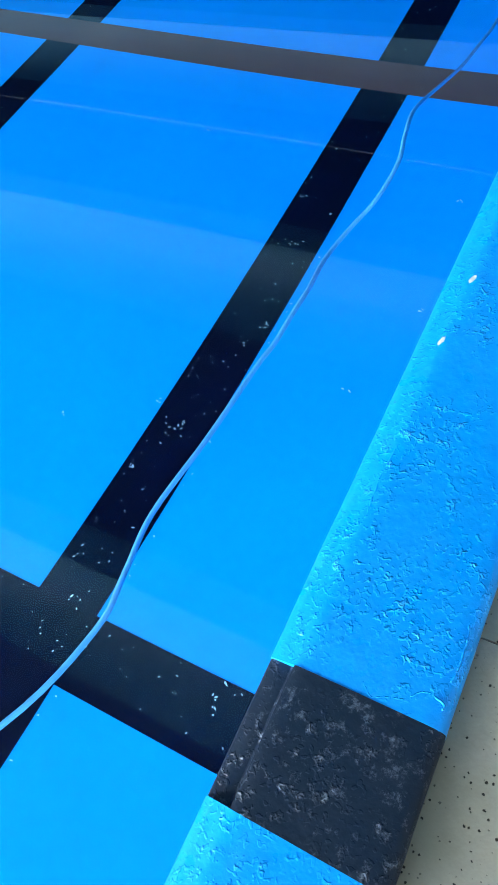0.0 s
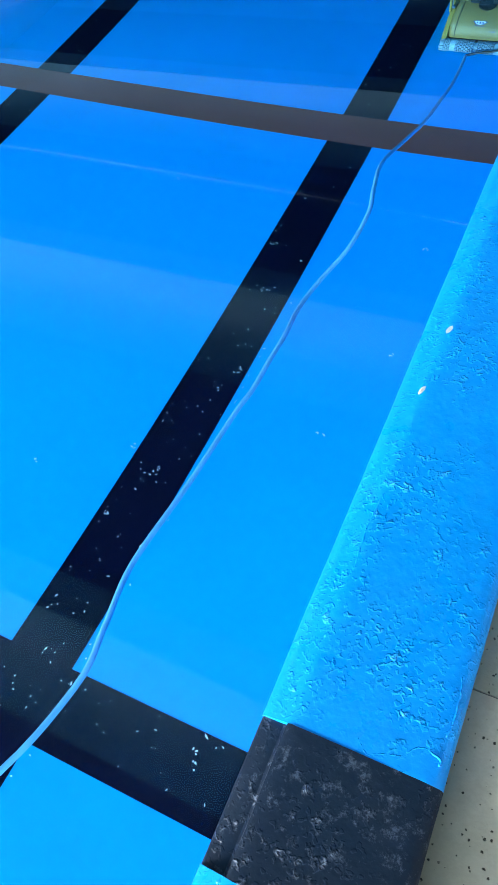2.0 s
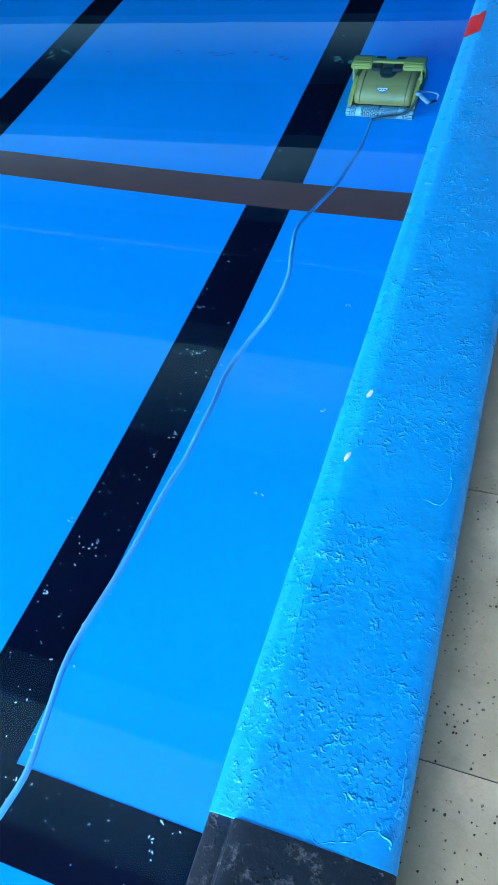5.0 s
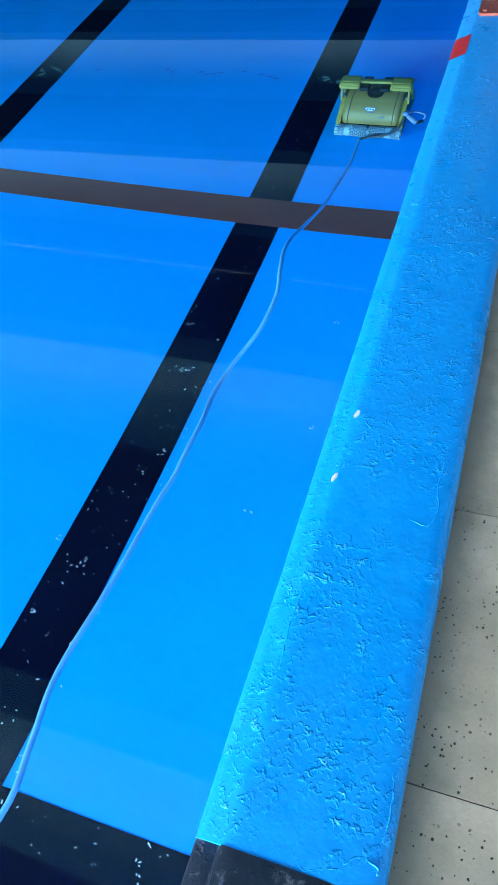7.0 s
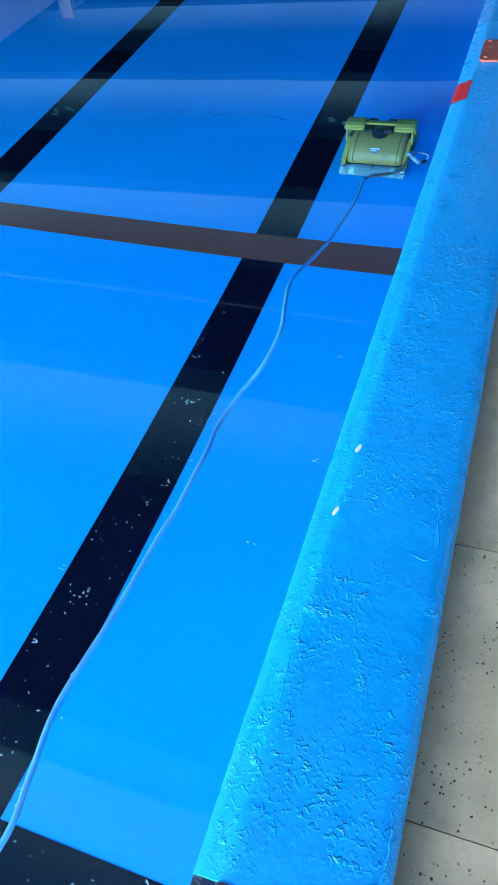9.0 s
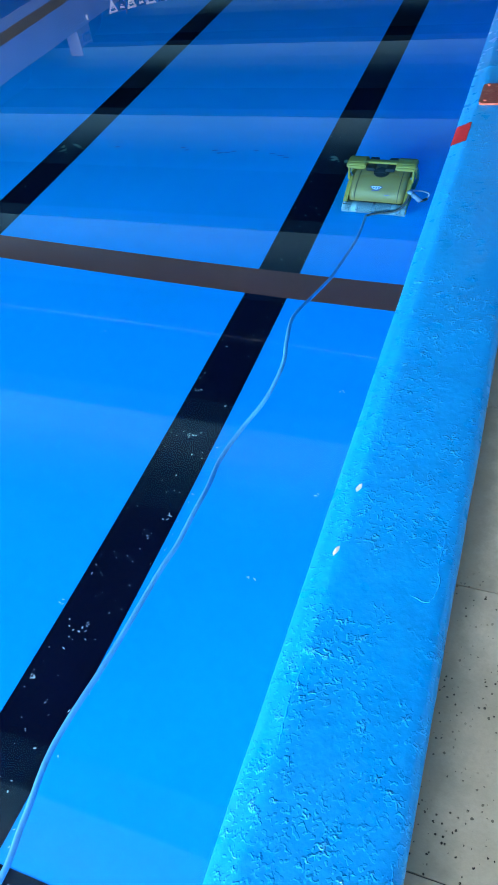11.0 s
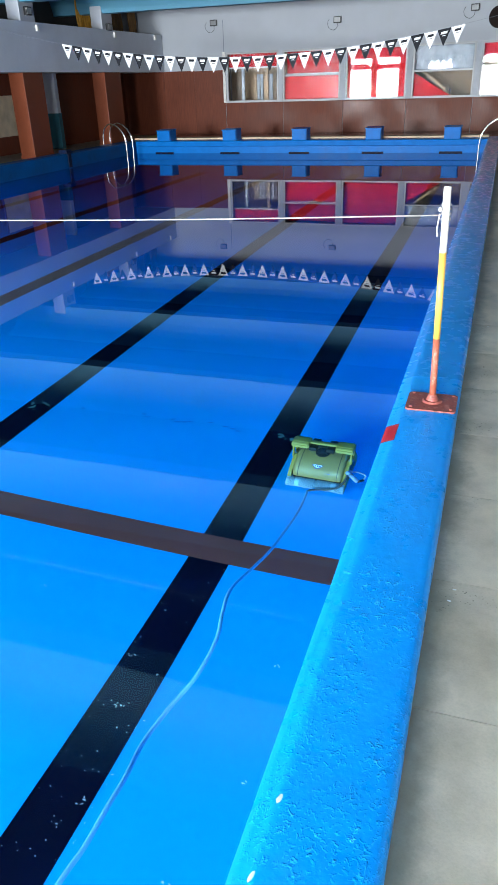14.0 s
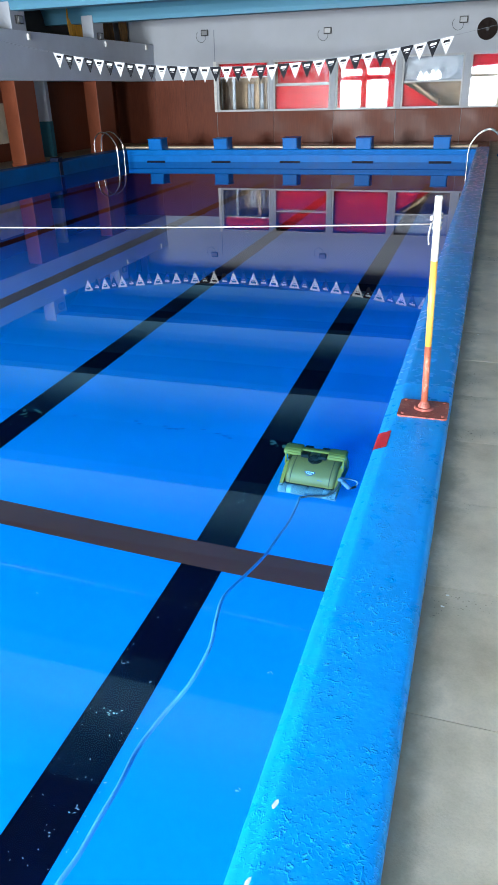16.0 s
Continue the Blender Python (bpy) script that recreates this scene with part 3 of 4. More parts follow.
def notice_board(y):
    p = root("notice_board", (XL + 0.06, y, 0.35), "beige notice board leaning on the brown wall", "board")
    part("panel", box(0, 0.03, 0, 1.3, 0, 1.0, 0.005), m_beige, p)
    for a, b in ((-0.03, 0.0), (1.3, 1.33)):
        part("edge_trim", box(-0.003, 0.045, a, b, -0.03, 1.03, 0.004), m_wood, p)


notice_board(16.95)


def hanging_cloth(y, w, z0, z1, x, material, label):
    p = root("hanging_cloth", (x, y, z0), label, "cloth", "cloths in the gallery")
    bm = bmesh.new()
    n, m = 36, 8
    rows = []
    for j in range(m + 1):
        z = (z1 - z0) * j / m
        rows.append([bm.verts.new((0.05 * math.sin(i * 0.95 + 0.6 * math.sin(j)) * (1.1 - j / m * 0.6) + 0.03 * noise.noise((i * 0.3, j * 0.4, y)), w * i / n + 0.02 * math.sin(j * 0.9), z - (0.06 * math.sin(i * 0.4) if j == 0 else 0))) for i in range(n + 1)])
    for a, b in zip(rows, rows[1:]):
        for i in range(n):
            bm.faces.new((a[i], a[i + 1], b[i + 1], b[i]))
    ob = part("fabric", bm, material, p, smooth=True)
    sol = ob.modifiers.new("thickness", "SOLIDIFY")
    sol.thickness = 0.004
    part("rail", rod((0, -0.05, z1 - z0 + 0.012), (0, w + 0.05, z1 - z0 + 0.012), 0.012), m_steel, p)


hanging_cloth(20.75, 0.75, 2.6, CEIL - 0.024, -11.75, m_tarp, "yellow tarpaulin hanging in folds in the gallery")
hanging_cloth(22.6, 0.95, 2.75, CEIL - 0.024, -11.75, m_oldtarp, "brown tarpaulin hanging in the dark gallery")
hanging_cloth(24.0, 0.5, 3.0, CEIL - 0.024, -11.75, m_oldtarp, "dull brown cloth hanging in the dark gallery")


def flood_lamp(place, rz, cord, label, group):
    """A small square floodlight on a bracket with a loose cord."""
    p = root("flood_lamp", place, label, "lamp", group, rz)
    case = part("case", box(-0.12, 0.12, -0.10, -0.02, -0.09, 0.09, 0.015), m_blackp, p)
    part("lens", box(-0.095, 0.095, -0.108, -0.099, -0.065, 0.065, 0.004), m_lens, p, "dull grey lamp glass")
    part("bracket", box(-0.02, 0.02, -0.03, 0.0, -0.10, 0.10, 0.004), m_greyp, p)
    if cord:
        part("cord", tube([(0.0, -0.01, -0.09), (-0.02, -0.015, -0.20), (-0.14, -0.015, -0.27), (-0.28, -0.015, -0.2), (-0.32, -0.012, -0.06), (-0.27, -0.012, 0.03)], 0.006, 8), m_blackp, p)


flood_lamp((-9.1, YW, 3.22), 0, True, "small square black floodlight with a loose cord on the grey wall", "wall floodlights")
flood_lamp((-4.99, YW, 3.11), 0, True, "small square black floodlight with a loose cord on the grey wall", "wall floodlights")
flood_lamp((-0.9, YW, 3.22), 0, True, "small square black floodlight with a loose cord on the grey wall", "wall floodlights")
for y, z in ((17.08, 3.17), (21.12, 3.02)):
    flood_lamp((XG, y, z), 90, False, "small dark floodlight on the gallery front", "gallery floodlights")


def socket_box(y, z):
    p = root("socket_box", (XG, y, z), "small white plastic junction box on the parapet", "junction box", "junction boxes")
    part("case", box(0.0, 0.05, -0.05, 0.05, -0.07, 0.07, 0.008), m_polewhite, p)
    part("cover", box(0.051, 0.058, -0.04, 0.04, -0.05, 0.05, 0.003), m_polewhite, p)


for y, z in ((17.45, 2.83), (21.5, 2.84), (24.3, 2.86)):
    socket_box(y, z)


def vent_fan():
    p = root("extractor_fan", (-0.2, YW, 2.95), "round dark brown extractor fan set on the grey wall", "extractor fan")
    ring = bmesh.new()
    for k in range(32):
        a, b = k * math.tau / 32, (k + 1) * math.tau / 32
        q = [(r * math.cos(t), y, r * math.sin(t)) for t, r, y in ((a, 0.25, 0), (a, 0.25, -0.06), (a, 0.29, -0.06), (a, 0.29, 0))]
        w = [(r * math.cos(t), y, r * math.sin(t)) for t, r, y in ((b, 0.25, 0), (b, 0.25, -0.06), (b, 0.29, -0.06), (b, 0.29, 0))]
        for i in range(4):
            j = (i + 1) % 4
            ring.faces.new([ring.verts.new(c) for c in (q[i], q[j], w[j], w[i])])
    bmesh.ops.remove_doubles(ring, verts=ring.verts, dist=1e-5)
    part("rim", ring, m_fan, p)
    part("backing", rod((0, -0.002, 0), (0, -0.012, 0), 0.25, seg=32), m_fan, p)
    for k in range(5):
        b = box(0.04, 0.23, -0.03, -0.022, -0.05, 0.05, 0.003)
        bmesh.ops.transform(b, matrix=Matrix.Rotation(k * math.tau / 5, 4, "Y") @ Matrix.Rotation(0.35, 4, "X"), verts=b.verts)
        part("blade", b, m_fan, p)
    part("hub", rod((0, -0.012, 0), (0, -0.045, 0), 0.05, seg=20), m_blackp, p)


vent_fan()

# ---------------- far windows and the room behind them ----------------


def far_window(k, a, b, split):
    p = tagged(new("window_%d" % (k + 1)), "grey framed window in the far wall, panes reflecting daylight", "window", kind="structure")
    p.matrix_basis = pose(a, YW, WZ0)
    w, h = b - a, WZ1 - WZ0
    t = 0.06
    y0, y1 = -0.02, 0.06
    bars = [(0, t, 0, h), (w - t, w, 0, h), (t, w - t, 0, t), (t, w - t, h - t, h)]
    if split:
        bars.append((t, w - t, split - 0.025, split + 0.025))
    for c in bars:
        part("frame_bar", box(c[0], c[1], y0, y1, c[2], c[3], 0.005), m_pane_frame, p)
    spans = [(t, split - 0.025), (split + 0.025, h - t)] if split else [(t, h - t)]
    for z0, z1 in spans:
        g = part("pane", box(t, w - t, 0.014, 0.020, z0, z1), m_glass, p)
        g.visible_shadow = False


for k, (a, b) in enumerate(WIN):
    far_window(k, a, b, (0, 0.76, 0, 0.76, 0)[k])
for a, b in zip([w[1] for w in WIN[:-1]], [w[0] for w in WIN[1:]]):
    setting("window_post", box(a + 0.008, b - 0.008, YW - 0.035, YW - 0.003, WZ0, WZ1 + 0.03, 0.004), m_grey, "pale grey post between the windows", "window post")
setting("window_post_end", box(-8.86, -8.765, YW - 0.04, YW - 0.003, WZ0, WZ1 + 0.02, 0.004), m_polewhite, "white painted end post of the window row", "window post")
setting("wall_seam", box(-8.81, -8.79, YW - 0.012, YW - 0.003, WZ1 + 0.02, 3.3), m_greyp, "dark vertical cable run on the grey wall", "cable run")

RY = YW + 2.6
setting("back_room_floor", box(-10.0, 3.0, YW + 0.2, RY, -0.2, 0.0), m_beige, "plain floor of the room behind the windows", "floor")
setting("back_room_wall", box(-10.0, 3.0, RY, RY + 0.15, 0.0, 3.2), m_tan, "tan wall of the room behind the windows", "wall")
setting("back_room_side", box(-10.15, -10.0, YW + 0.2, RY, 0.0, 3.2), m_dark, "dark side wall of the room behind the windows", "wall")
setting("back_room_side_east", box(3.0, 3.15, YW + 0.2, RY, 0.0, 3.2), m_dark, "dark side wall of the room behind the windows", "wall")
setting("back_room_ceiling", box(-10.15, 3.15, YW + 0.2, RY + 0.15, 3.2, 3.35), m_plaster, "plain ceiling of the room behind the windows", "ceiling")


def red_board(x0, x1, z0, z1, y, cut=0.0, strip=False):
    p = root("red_board", (x0, y, z0), "bright red board standing behind the window", "board", "red boards")
    w, h = x1 - x0, z1 - z0
    out = [(0, 0), (w, 0), (w - cut, h), (0, h)] if cut < w else [(0, 0), (w, 0), (0, h)]
    part("panel", prism(out, "y", 0, 0.02), m_red, p)
    if strip:
        part("edge_strip", prism([(0.26, 0.70), (0.36, 0.70), (1.06, 0.22), (1.02, 0.14)], "y", -0.03, -0.004), m_tan, p, "brown wooden strip along the sloping edge")
    part("foot_rail", box(0, w, -0.01, 0.03, -0.04, -0.002, 0.004), m_pane_frame, p)
    for s in (0.02, w - 0.06):
        part("leg", box(s, s + 0.04, 0.022, 0.05, -z0, h * 0.3, 0.003), m_dark, p)


red_board(-8.75, -6.92, 1.92, 2.34, YW + 0.30)
red_board(-6.79, -4.86, 0.90, 1.60, YW + 0.28)
red_board(-6.79, -4.86, 1.68, 2.34, YW + 0.60)
red_board(-4.72, -2.76, 0.90, 2.34, YW + 0.45)
red_board(-2.61, -1.40, 0.90, 1.60, YW + 0.28, 1.21, True)
red_board(-0.58, 1.32, 1.95, 2.34, YW + 0.30)


def rack_post(x, w, material, label):
    p = root("rack_post", (x, YW + 0.5, 0.0), label, "post", "posts behind the window")
    part("upright", box(0, w, 0, 0.05, 0.0, 1.95, 0.006), material, p)
    part("base", box(-0.05, w + 0.05, -0.1, 0.15, 0, 0.03, 0.004), material, p)


rack_post(-8.38, 0.10, m_greyp, "grey post in the dark room behind the window")
rack_post(-7.55, 0.12, m_tan, "tan wooden post in the room behind the window")
for k in range(11):
    x = -8.2 + 0.118 * k
    p = root("plank", (x, YW + 1.3, 0.0), "grey-green weathered plank leaning in the back room", "plank", "planks in the back room")
    part("board", box(0, 0.10, 0, 0.03, 0, 1.7, 0.004), m_greyp if k % 3 else m_tan, p)


def bright_curtain():
    p = root("plastic_sheet", (-2.61, YW + 0.32, 1.64), "crumpled grey plastic sheet hung behind the window", "sheet")
    bm = sheet(0, 1.87, 0, 0.70, lambda x, y: 0.03 * noise.noise((x * 4, y * 4, 2)) + 0.015 * noise.noise((x * 13, y * 11, 5)), 40, 16)
    bmesh.ops.transform(bm, matrix=Matrix.Rotation(radians(90), 4, "X"), verts=bm.verts)
    ob = part("film", bm, m_greyp, p, smooth=True)
    ob.modifiers.new("thickness", "SOLIDIFY").thickness = 0.003
    part("batten", box(0, 1.87, -0.01, 0.01, 0.68, 0.71), m_pane_frame, p)
    for x in (0.1, 1.77):
        part("hanger", rod((x, 0, 0.71), (x, 0, 3.2 - 1.64), 0.004, seg=8), m_steel, p)


bright_curtain()


def near_window(a, b, c, d):
    p = tagged(new("window_near"), "tall glazed opening with slim metal bars", "window", kind="structure")
    p.matrix_basis = pose(a, YN - 0.1, c)
    w, h = b - a, d - c
    n = max(2, round(w / 1.7))
    for i in range(n + 1):
        x = (w - 0.07) * i / n
        part("upright_bar", box(x, x + 0.07, 0.01, 0.07, 0, h, 0.004), m_pane_frame, p)
    for z, t in ((0, 0.06), (h * 0.72, 0.2), (h - 0.06, 0.06)):
        for i in range(n):
            x = (w - 0.07) * i / n + 0.07
            part("cross_bar", box(x, x + (w - 0.07) / n - 0.07, 0.015, 0.065, z, z + t, 0.004), m_pane_frame, p)


for o in NEAR_OPENINGS:
    near_window(*o)

# ---------------- starting blocks, ladders, pennants ----------------


def starting_block(x):
    p = root("starting_block", (x, Y1 - 0.02, -0.03), "low bright blue painted starting block on the far curb", "starting block", "starting blocks")
    part("front_panel", box(-0.20, 0.20, 0, 0.035, 0, 0.27, 0.006), m_block, p)
    for s in (-1, 1):
        part("side_panel", prism([(0.037, 0), (0.48, 0), (0.48, 0.288), (0.037, 0.268)], "x", s * 0.195 - 0.018, s * 0.195 + 0.018), m_block, p)
    top = prism([(-0.012, 0.272), (0.5, 0.292), (0.5, 0.312), (-0.012, 0.292)], "x", -0.225, 0.225)
    part("platform", top, m_block, p)


for k in range(5):
    starting_block(-0.97 - 2.1 * k)


def ladder(place, rz, label):
    """Two bent handrails with treads between them; x is towards the water."""
    p = root("pool_ladder", place, label, "pool ladder", "pool ladders", rz)
    for s in (-0.20, 0.20):
        part("handrail", tube([(-0.62, s, 0.0), (-0.62, s, 0.25), (-0.56, s, 0.47), (-0.36, s, 0.60), (-0.12, s, 0.52), (0.06, s, 0.30), (0.11, s, 0.05), (0.11, s, -0.4), (0.11, s, -1.3)], 0.017, 12), m_steel, p, smooth=True)
        part("socket", rod((-0.62, s, -0.01), (-0.62, s, 0.02), 0.045), m_steel, p)
    for z in (-0.55, -0.82, -1.09):
        part("tread", box(0.075, 0.155, -0.18, 0.18, z - 0.015, z + 0.015, 0.006), m_steel, p)


ladder((X0 + 0.06, 20.1, DECK + 0.02), 0, "steel pool ladder with curved handrails at the far corner")
ladder((-0.11, 19.6, DECK + 0.02), 180, "steel pool ladder with curved handrails on the blue curb")


def pennants():
    p = root("pennant_string", (0, 16.0, 0), "string of white and dark grey pennants over the pool", "pennants")
    f = lambda x: 1.965 + 0.0206 * (x + 4.95) ** 2
    part("string", tube([(XG + 0.004, 0, f(XG))] + [(x * 0.5, 0, f(x * 0.5)) for x in range(-21, 0)] + [(1.5, 0, f(1.5) - 0.1), (XR - 0.004, 0, 2.95)], 0.002, 6, 2), m_greyp, p)
    n, x0, x1 = 35, -9.46, -0.62
    w = (x1 - x0) / n
    for k in range(n):
        x = x0 + w * k
        white = k % 2 == 0
        g = -0.02
        tip = x + w / 2 + 0.012 * noise.noise((k, 3, 1))
        set_back = 0.0 if white else 0.006
        lean = 0.03 * noise.noise((k * 1.7, 1, 5))
        a, b = (x + g * 0.3, f(x)), (x + w - g * 0.3, f(x + w))
        height = 0.30
        bm = bmesh.new()
        zt = (a[1] + b[1]) / 2 - height
        front = [bm.verts.new(c) for c in ((a[0], set_back - 0.001, a[1]), (b[0], set_back - 0.001, b[1]), (tip, set_back + lean - 0.001, zt))]
        back = [bm.verts.new((v.co.x, v.co.y + 0.002, v.co.z)) for v in front]
        bm.faces.new(front)
        bm.faces.new(back[::-1])
        for i in range(3):
            bm.faces.new((front[i], front[(i + 1) % 3], back[(i + 1) % 3], back[i]))
        flag = part("pennant", bm, m_flagw if white else m_flagd, p, "white pennant" if white else "dark grey pennant")
        ink = m_flagd if white else m_flagw
        slope = (b[1] - a[1]) / (b[0] - a[0])
        for s, z, half, tall in ((0, 0.066, 0.066, 0.044), (0, 0.116, 0.036, 0.010)):
            c = x + w / 2
            zc = (a[1] + b[1]) / 2 - z
            y = set_back + lean * z / height - 0.0035
            mark = bmesh.new()
            mark.faces.new([mark.verts.new(q) for q in ((c - half, y, zc - half * slope - tall / 2), (c + half * 0.8, y, zc + half * slope - tall / 2), (c + half, y, zc + half * slope + tall / 2), (c - half * 0.8, y, zc - half * slope + tall / 2))])
            part("print_bar", mark, ink, flag)


pennants()

# ---------------- pole with the rope ----------------


def rope_pole():
    p = root("rope_pole", (0.137, 3.352, 0.0), "red, yellow and white painted metal pole on a rusty base plate", "pole")
    corner = lambda cx, cy, a0: [(cx + 0.022 * math.cos(a0 + k * math.pi / 8), cy + 0.022 * math.sin(a0 + k * math.pi / 8)) for k in range(5)]
    plate = corner(0.102, 0.082, 0) + corner(-0.103, 0.082, math.pi / 2) + corner(-0.103, -0.096, math.pi) + corner(0.102, -0.096, 1.5 * math.pi)
    part("base_plate", prism(plate, "z", 0.0, 0.010), m_rust, p, "faded red rusty base plate")
    part("collar", rod((0, 0, 0.011), (0, 0, 0.020), 0.052, 0.044, 28), m_rust, p)
    part("weld", rod((0, 0, 0.02), (0, 0, 0.05), 0.032, 0.0185, 20), m_rust, p)
    lean = lambda z: (-0.022 * z, 0.015 * z, z)
    part("red_section", rod(lean(0.02), lean(0.345), 0.0170, seg=24), m_polered, p, "peeling orange-red section", True)
    part("yellow_section", rod(lean(0.345), lean(0.765), 0.0168, seg=24), m_yellow, p, "yellow section", True)
    part("white_section", rod(lean(0.765), lean(1.05), 0.0170, seg=24), m_polewhite, p, "white section", True)
    part("cap", rod(lean(1.05), lean(1.058), 0.0170, 0.015, 24), m_polewhite, p)
    for i in range(4):
        x, y = -0.1 + 0.2 * (i % 2), -0.095 + 0.175 * (i // 2)
        part("bolt", rod((x, y, 0.012), (x, y, 0.018), 0.008, seg=6), m_rust, p)


rope_pole()


def rope():
    p = root("rope", (0, 3.37, 0), "white braided rope stretched across the pool", "rope")
    top = 0.931
    line = [(0.09 - 1.06 * i, 0.0, top - 0.0042 * 10.6 * 10.6 * (i / 10) * (1 - i / 10)) for i in range(11)]
    part("span", tube(line, 0.0033, 8, 4), m_rope, p, smooth=True)
    for k in range(4):
        z = top - 0.02 + 0.022 * k
        ring = [(0.116 + 0.0205 * math.cos(t * math.tau / 10), 0.015 + 0.0205 * math.sin(t * math.tau / 10), z + 0.006 * math.sin(t * 1.3 + k)) for t in range(11)]
        part("turn", tube(ring, 0.0042, 8, 3), m_rope, p, smooth=True)
    part("knot", ball((0.092, -0.022, top + 0.03), 0.010, (1, 0.8, 1.2)), m_rope, p, smooth=True)
    part("tail", tube([(0.092, -0.025, top + 0.01), (0.085, -0.03, top - 0.05), (0.09, -0.028, top - 0.09)], 0.004, 8), m_rope, p, smooth=True)
    q = root("far_rope_pole", (X0 - 0.2, 3.37, -0.02), "painted metal pole on the far curb holding the rope", "pole")
    part("tube", rod((0, 0, 0), (0, 0, 1.05), 0.0215), m_polewhite, q)
    part("base_plate", box(-0.12, 0.12, -0.11, 0.11, 0, 0.012, 0.004), m_rust, q)


rope()


def lane_anchor():
    p = root("lane_anchor", (X0 + 0.06, 16.95, -0.02), "dark navy lane rope bracket hooked over the curb", "bracket")
    part("plate", box(-0.012, 0.012, -0.09, 0.05, -0.33, 0.0, 0.005), m_navy, p)
    part("hook", box(-0.20, 0.03, -0.18, 0.06, 0.002, 0.10, 0.012), m_navy, p)


lane_anchor()

# ---------------- pool robot ----------------
ROBOT = (-0.612, 3.90)


def hood(profile, half, shoulder, centre):
    """A moulded hood: the outline carried across, drawn in at both ends to round the shoulders."""
    bm = bmesh.new()
    rings = []
    stops = [(-half, 1.0), (-half + 0.002, 0.75), (-half + 0.3 * shoulder, 0.32), (-half + 0.65 * shoulder, 0.08), (-half + shoulder, 0.0)]
    stops += [(-u, k) for u, k in stops[::-1]]
    line = [(q.x, q.y) for q in smooth_line([(u, v, 0) for u, v in profile], 3)]
    for x, k in stops:
        rings.append([bm.verts.new((x, y + (centre[0] - y) * k * 0.16, z + (centre[1] - z) * k * 0.22)) for y, z in line])
    m = len(line)
    for r, q in zip(rings, rings[1:]):
        for i in range(m - 1):
            bm.faces.new((r[i], r[i + 1], q[i + 1], q[i]))
    bm.faces.new(rings[0])
    bm.faces.new(rings[-1][::-1])
    return bm


def robot():
    x, y = ROBOT
    p = new("pool_robot")
    tagged(p, "yellow plastic pool cleaning robot with carrying handle on the pool floor", "pool robot")
    p.matrix_basis = pose(x, y, bed(y) + 0.004, -math.degrees(math.atan(SLOPE)), 0, -1.2)
    prof = [(0.072, 0.060), (0.066, 0.100), (0.070, 0.135), (0.092, 0.180), (0.128, 0.217), (0.178, 0.249), (0.240, 0.271), (0.305, 0.278), (0.370, 0.262), (0.415, 0.222), (0.437, 0.150), (0.437, 0.060)]
    shell = part("shell", hood(prof, 0.176, 0.030, (0.25, 0.15)), m_shell, p, "tan plastic hood with two seams", True)
    for s in (-1, 1):
        seam = tube([(s * 0.136, a, b + 0.0005) for a, b in prof[1:10]], 0.0022, 6, 4)
        part("seam", seam, m_blackp, shell)
    # solid black strip added for the shade in the gap under the hood
    part("lip", box(-0.166, 0.166, 0.058, 0.074, 0.078, 0.092, 0.004), m_blackp, shell, "black strip for the shaded gap under the hood")
    for s in (-1, 1):
        side = [(0.012, 0.030), (0.030, 0.085), (0.075, 0.130), (0.150, 0.196), (0.215, 0.240), (0.330, 0.240), (0.410, 0.185), (0.448, 0.110), (0.450, 0.030)]
        panel = part("side_panel", prism(side, "x", s * 0.190 - 0.013, s * 0.190 + 0.013, 0.006), m_side, p, "bright yellow side panel")
        # dark plate laid on the panel, the recess's shade put into its colour
        part("panel_recess", prism([(0.13, 0.075), (0.19, 0.165), (0.32, 0.185), (0.38, 0.09)], "x", s * 0.2035 - 0.002, s * 0.2035 + 0.002), m_vane, panel, "dark plate for the shaded recess in the side panel")
        part("track", prism([(0.02, 0.0), (0.0, 0.03), (0.03, 0.075), (0.40, 0.085), (0.435, 0.05), (0.42, 0.0)], "x", s * 0.168 - 0.010, s * 0.168 + 0.010, 0.005), m_brush, p)
    # brushes with rows of ribs, plain bands and notched end wheels
    for yb in (0.040, 0.415):
        b = part("brush", rod((-0.196, yb, 0.050), (0.196, yb, 0.050), 0.034, seg=20), m_core, p, "ribbed rubber brush")
        for k in range(12):
            a = k * math.tau / 12
            for x0, x1, n in ((-0.107, -0.008, 8), (0.008, 0.107, 8), (-0.172, -0.142, 3), (0.142, 0.172, 3)):
                rib = bmesh.new()
                for i in range(n):
                    u = x0 + (x1 - x0) * i / n
                    slab = box(u, u + (x1 - x0) / n * 0.72, -0.0075, 0.0075, 0.029, 0.046)
                    bmesh.ops.transform(slab, matrix=Matrix.Rotation(a + (0.26 if i % 2 else 0.0), 4, "X"), verts=slab.verts)
                    merged(rib, slab)
                bmesh.ops.transform(rib, matrix=Matrix.Translation((0, yb, 0.050)), verts=rib.verts)
                part("rib", rib, m_brush, b)
        for xb in (-0.125, 0.125):
            part("band", rod((xb - 0.016, yb, 0.050), (xb + 0.016, yb, 0.050), 0.0445, seg=24), m_band, b, "plain pale blue band")
        for xb in (-0.189, 0.189):
            wheel = rod((xb - 0.011, yb, 0.050), (xb + 0.011, yb, 0.050), 0.040, seg=20)
            for k in range(10):
                tooth = box(xb - 0.012, xb + 0.012, -0.006, 0.006, 0.036, 0.047)
                bmesh.ops.transform(tooth, matrix=Matrix.Translation((0, yb, 0.050)) @ Matrix.Rotation(k * math.tau / 10, 4, "X"), verts=tooth.verts)
                merged(wheel, tooth)
            part("end_wheel", wheel, m_brush, b)
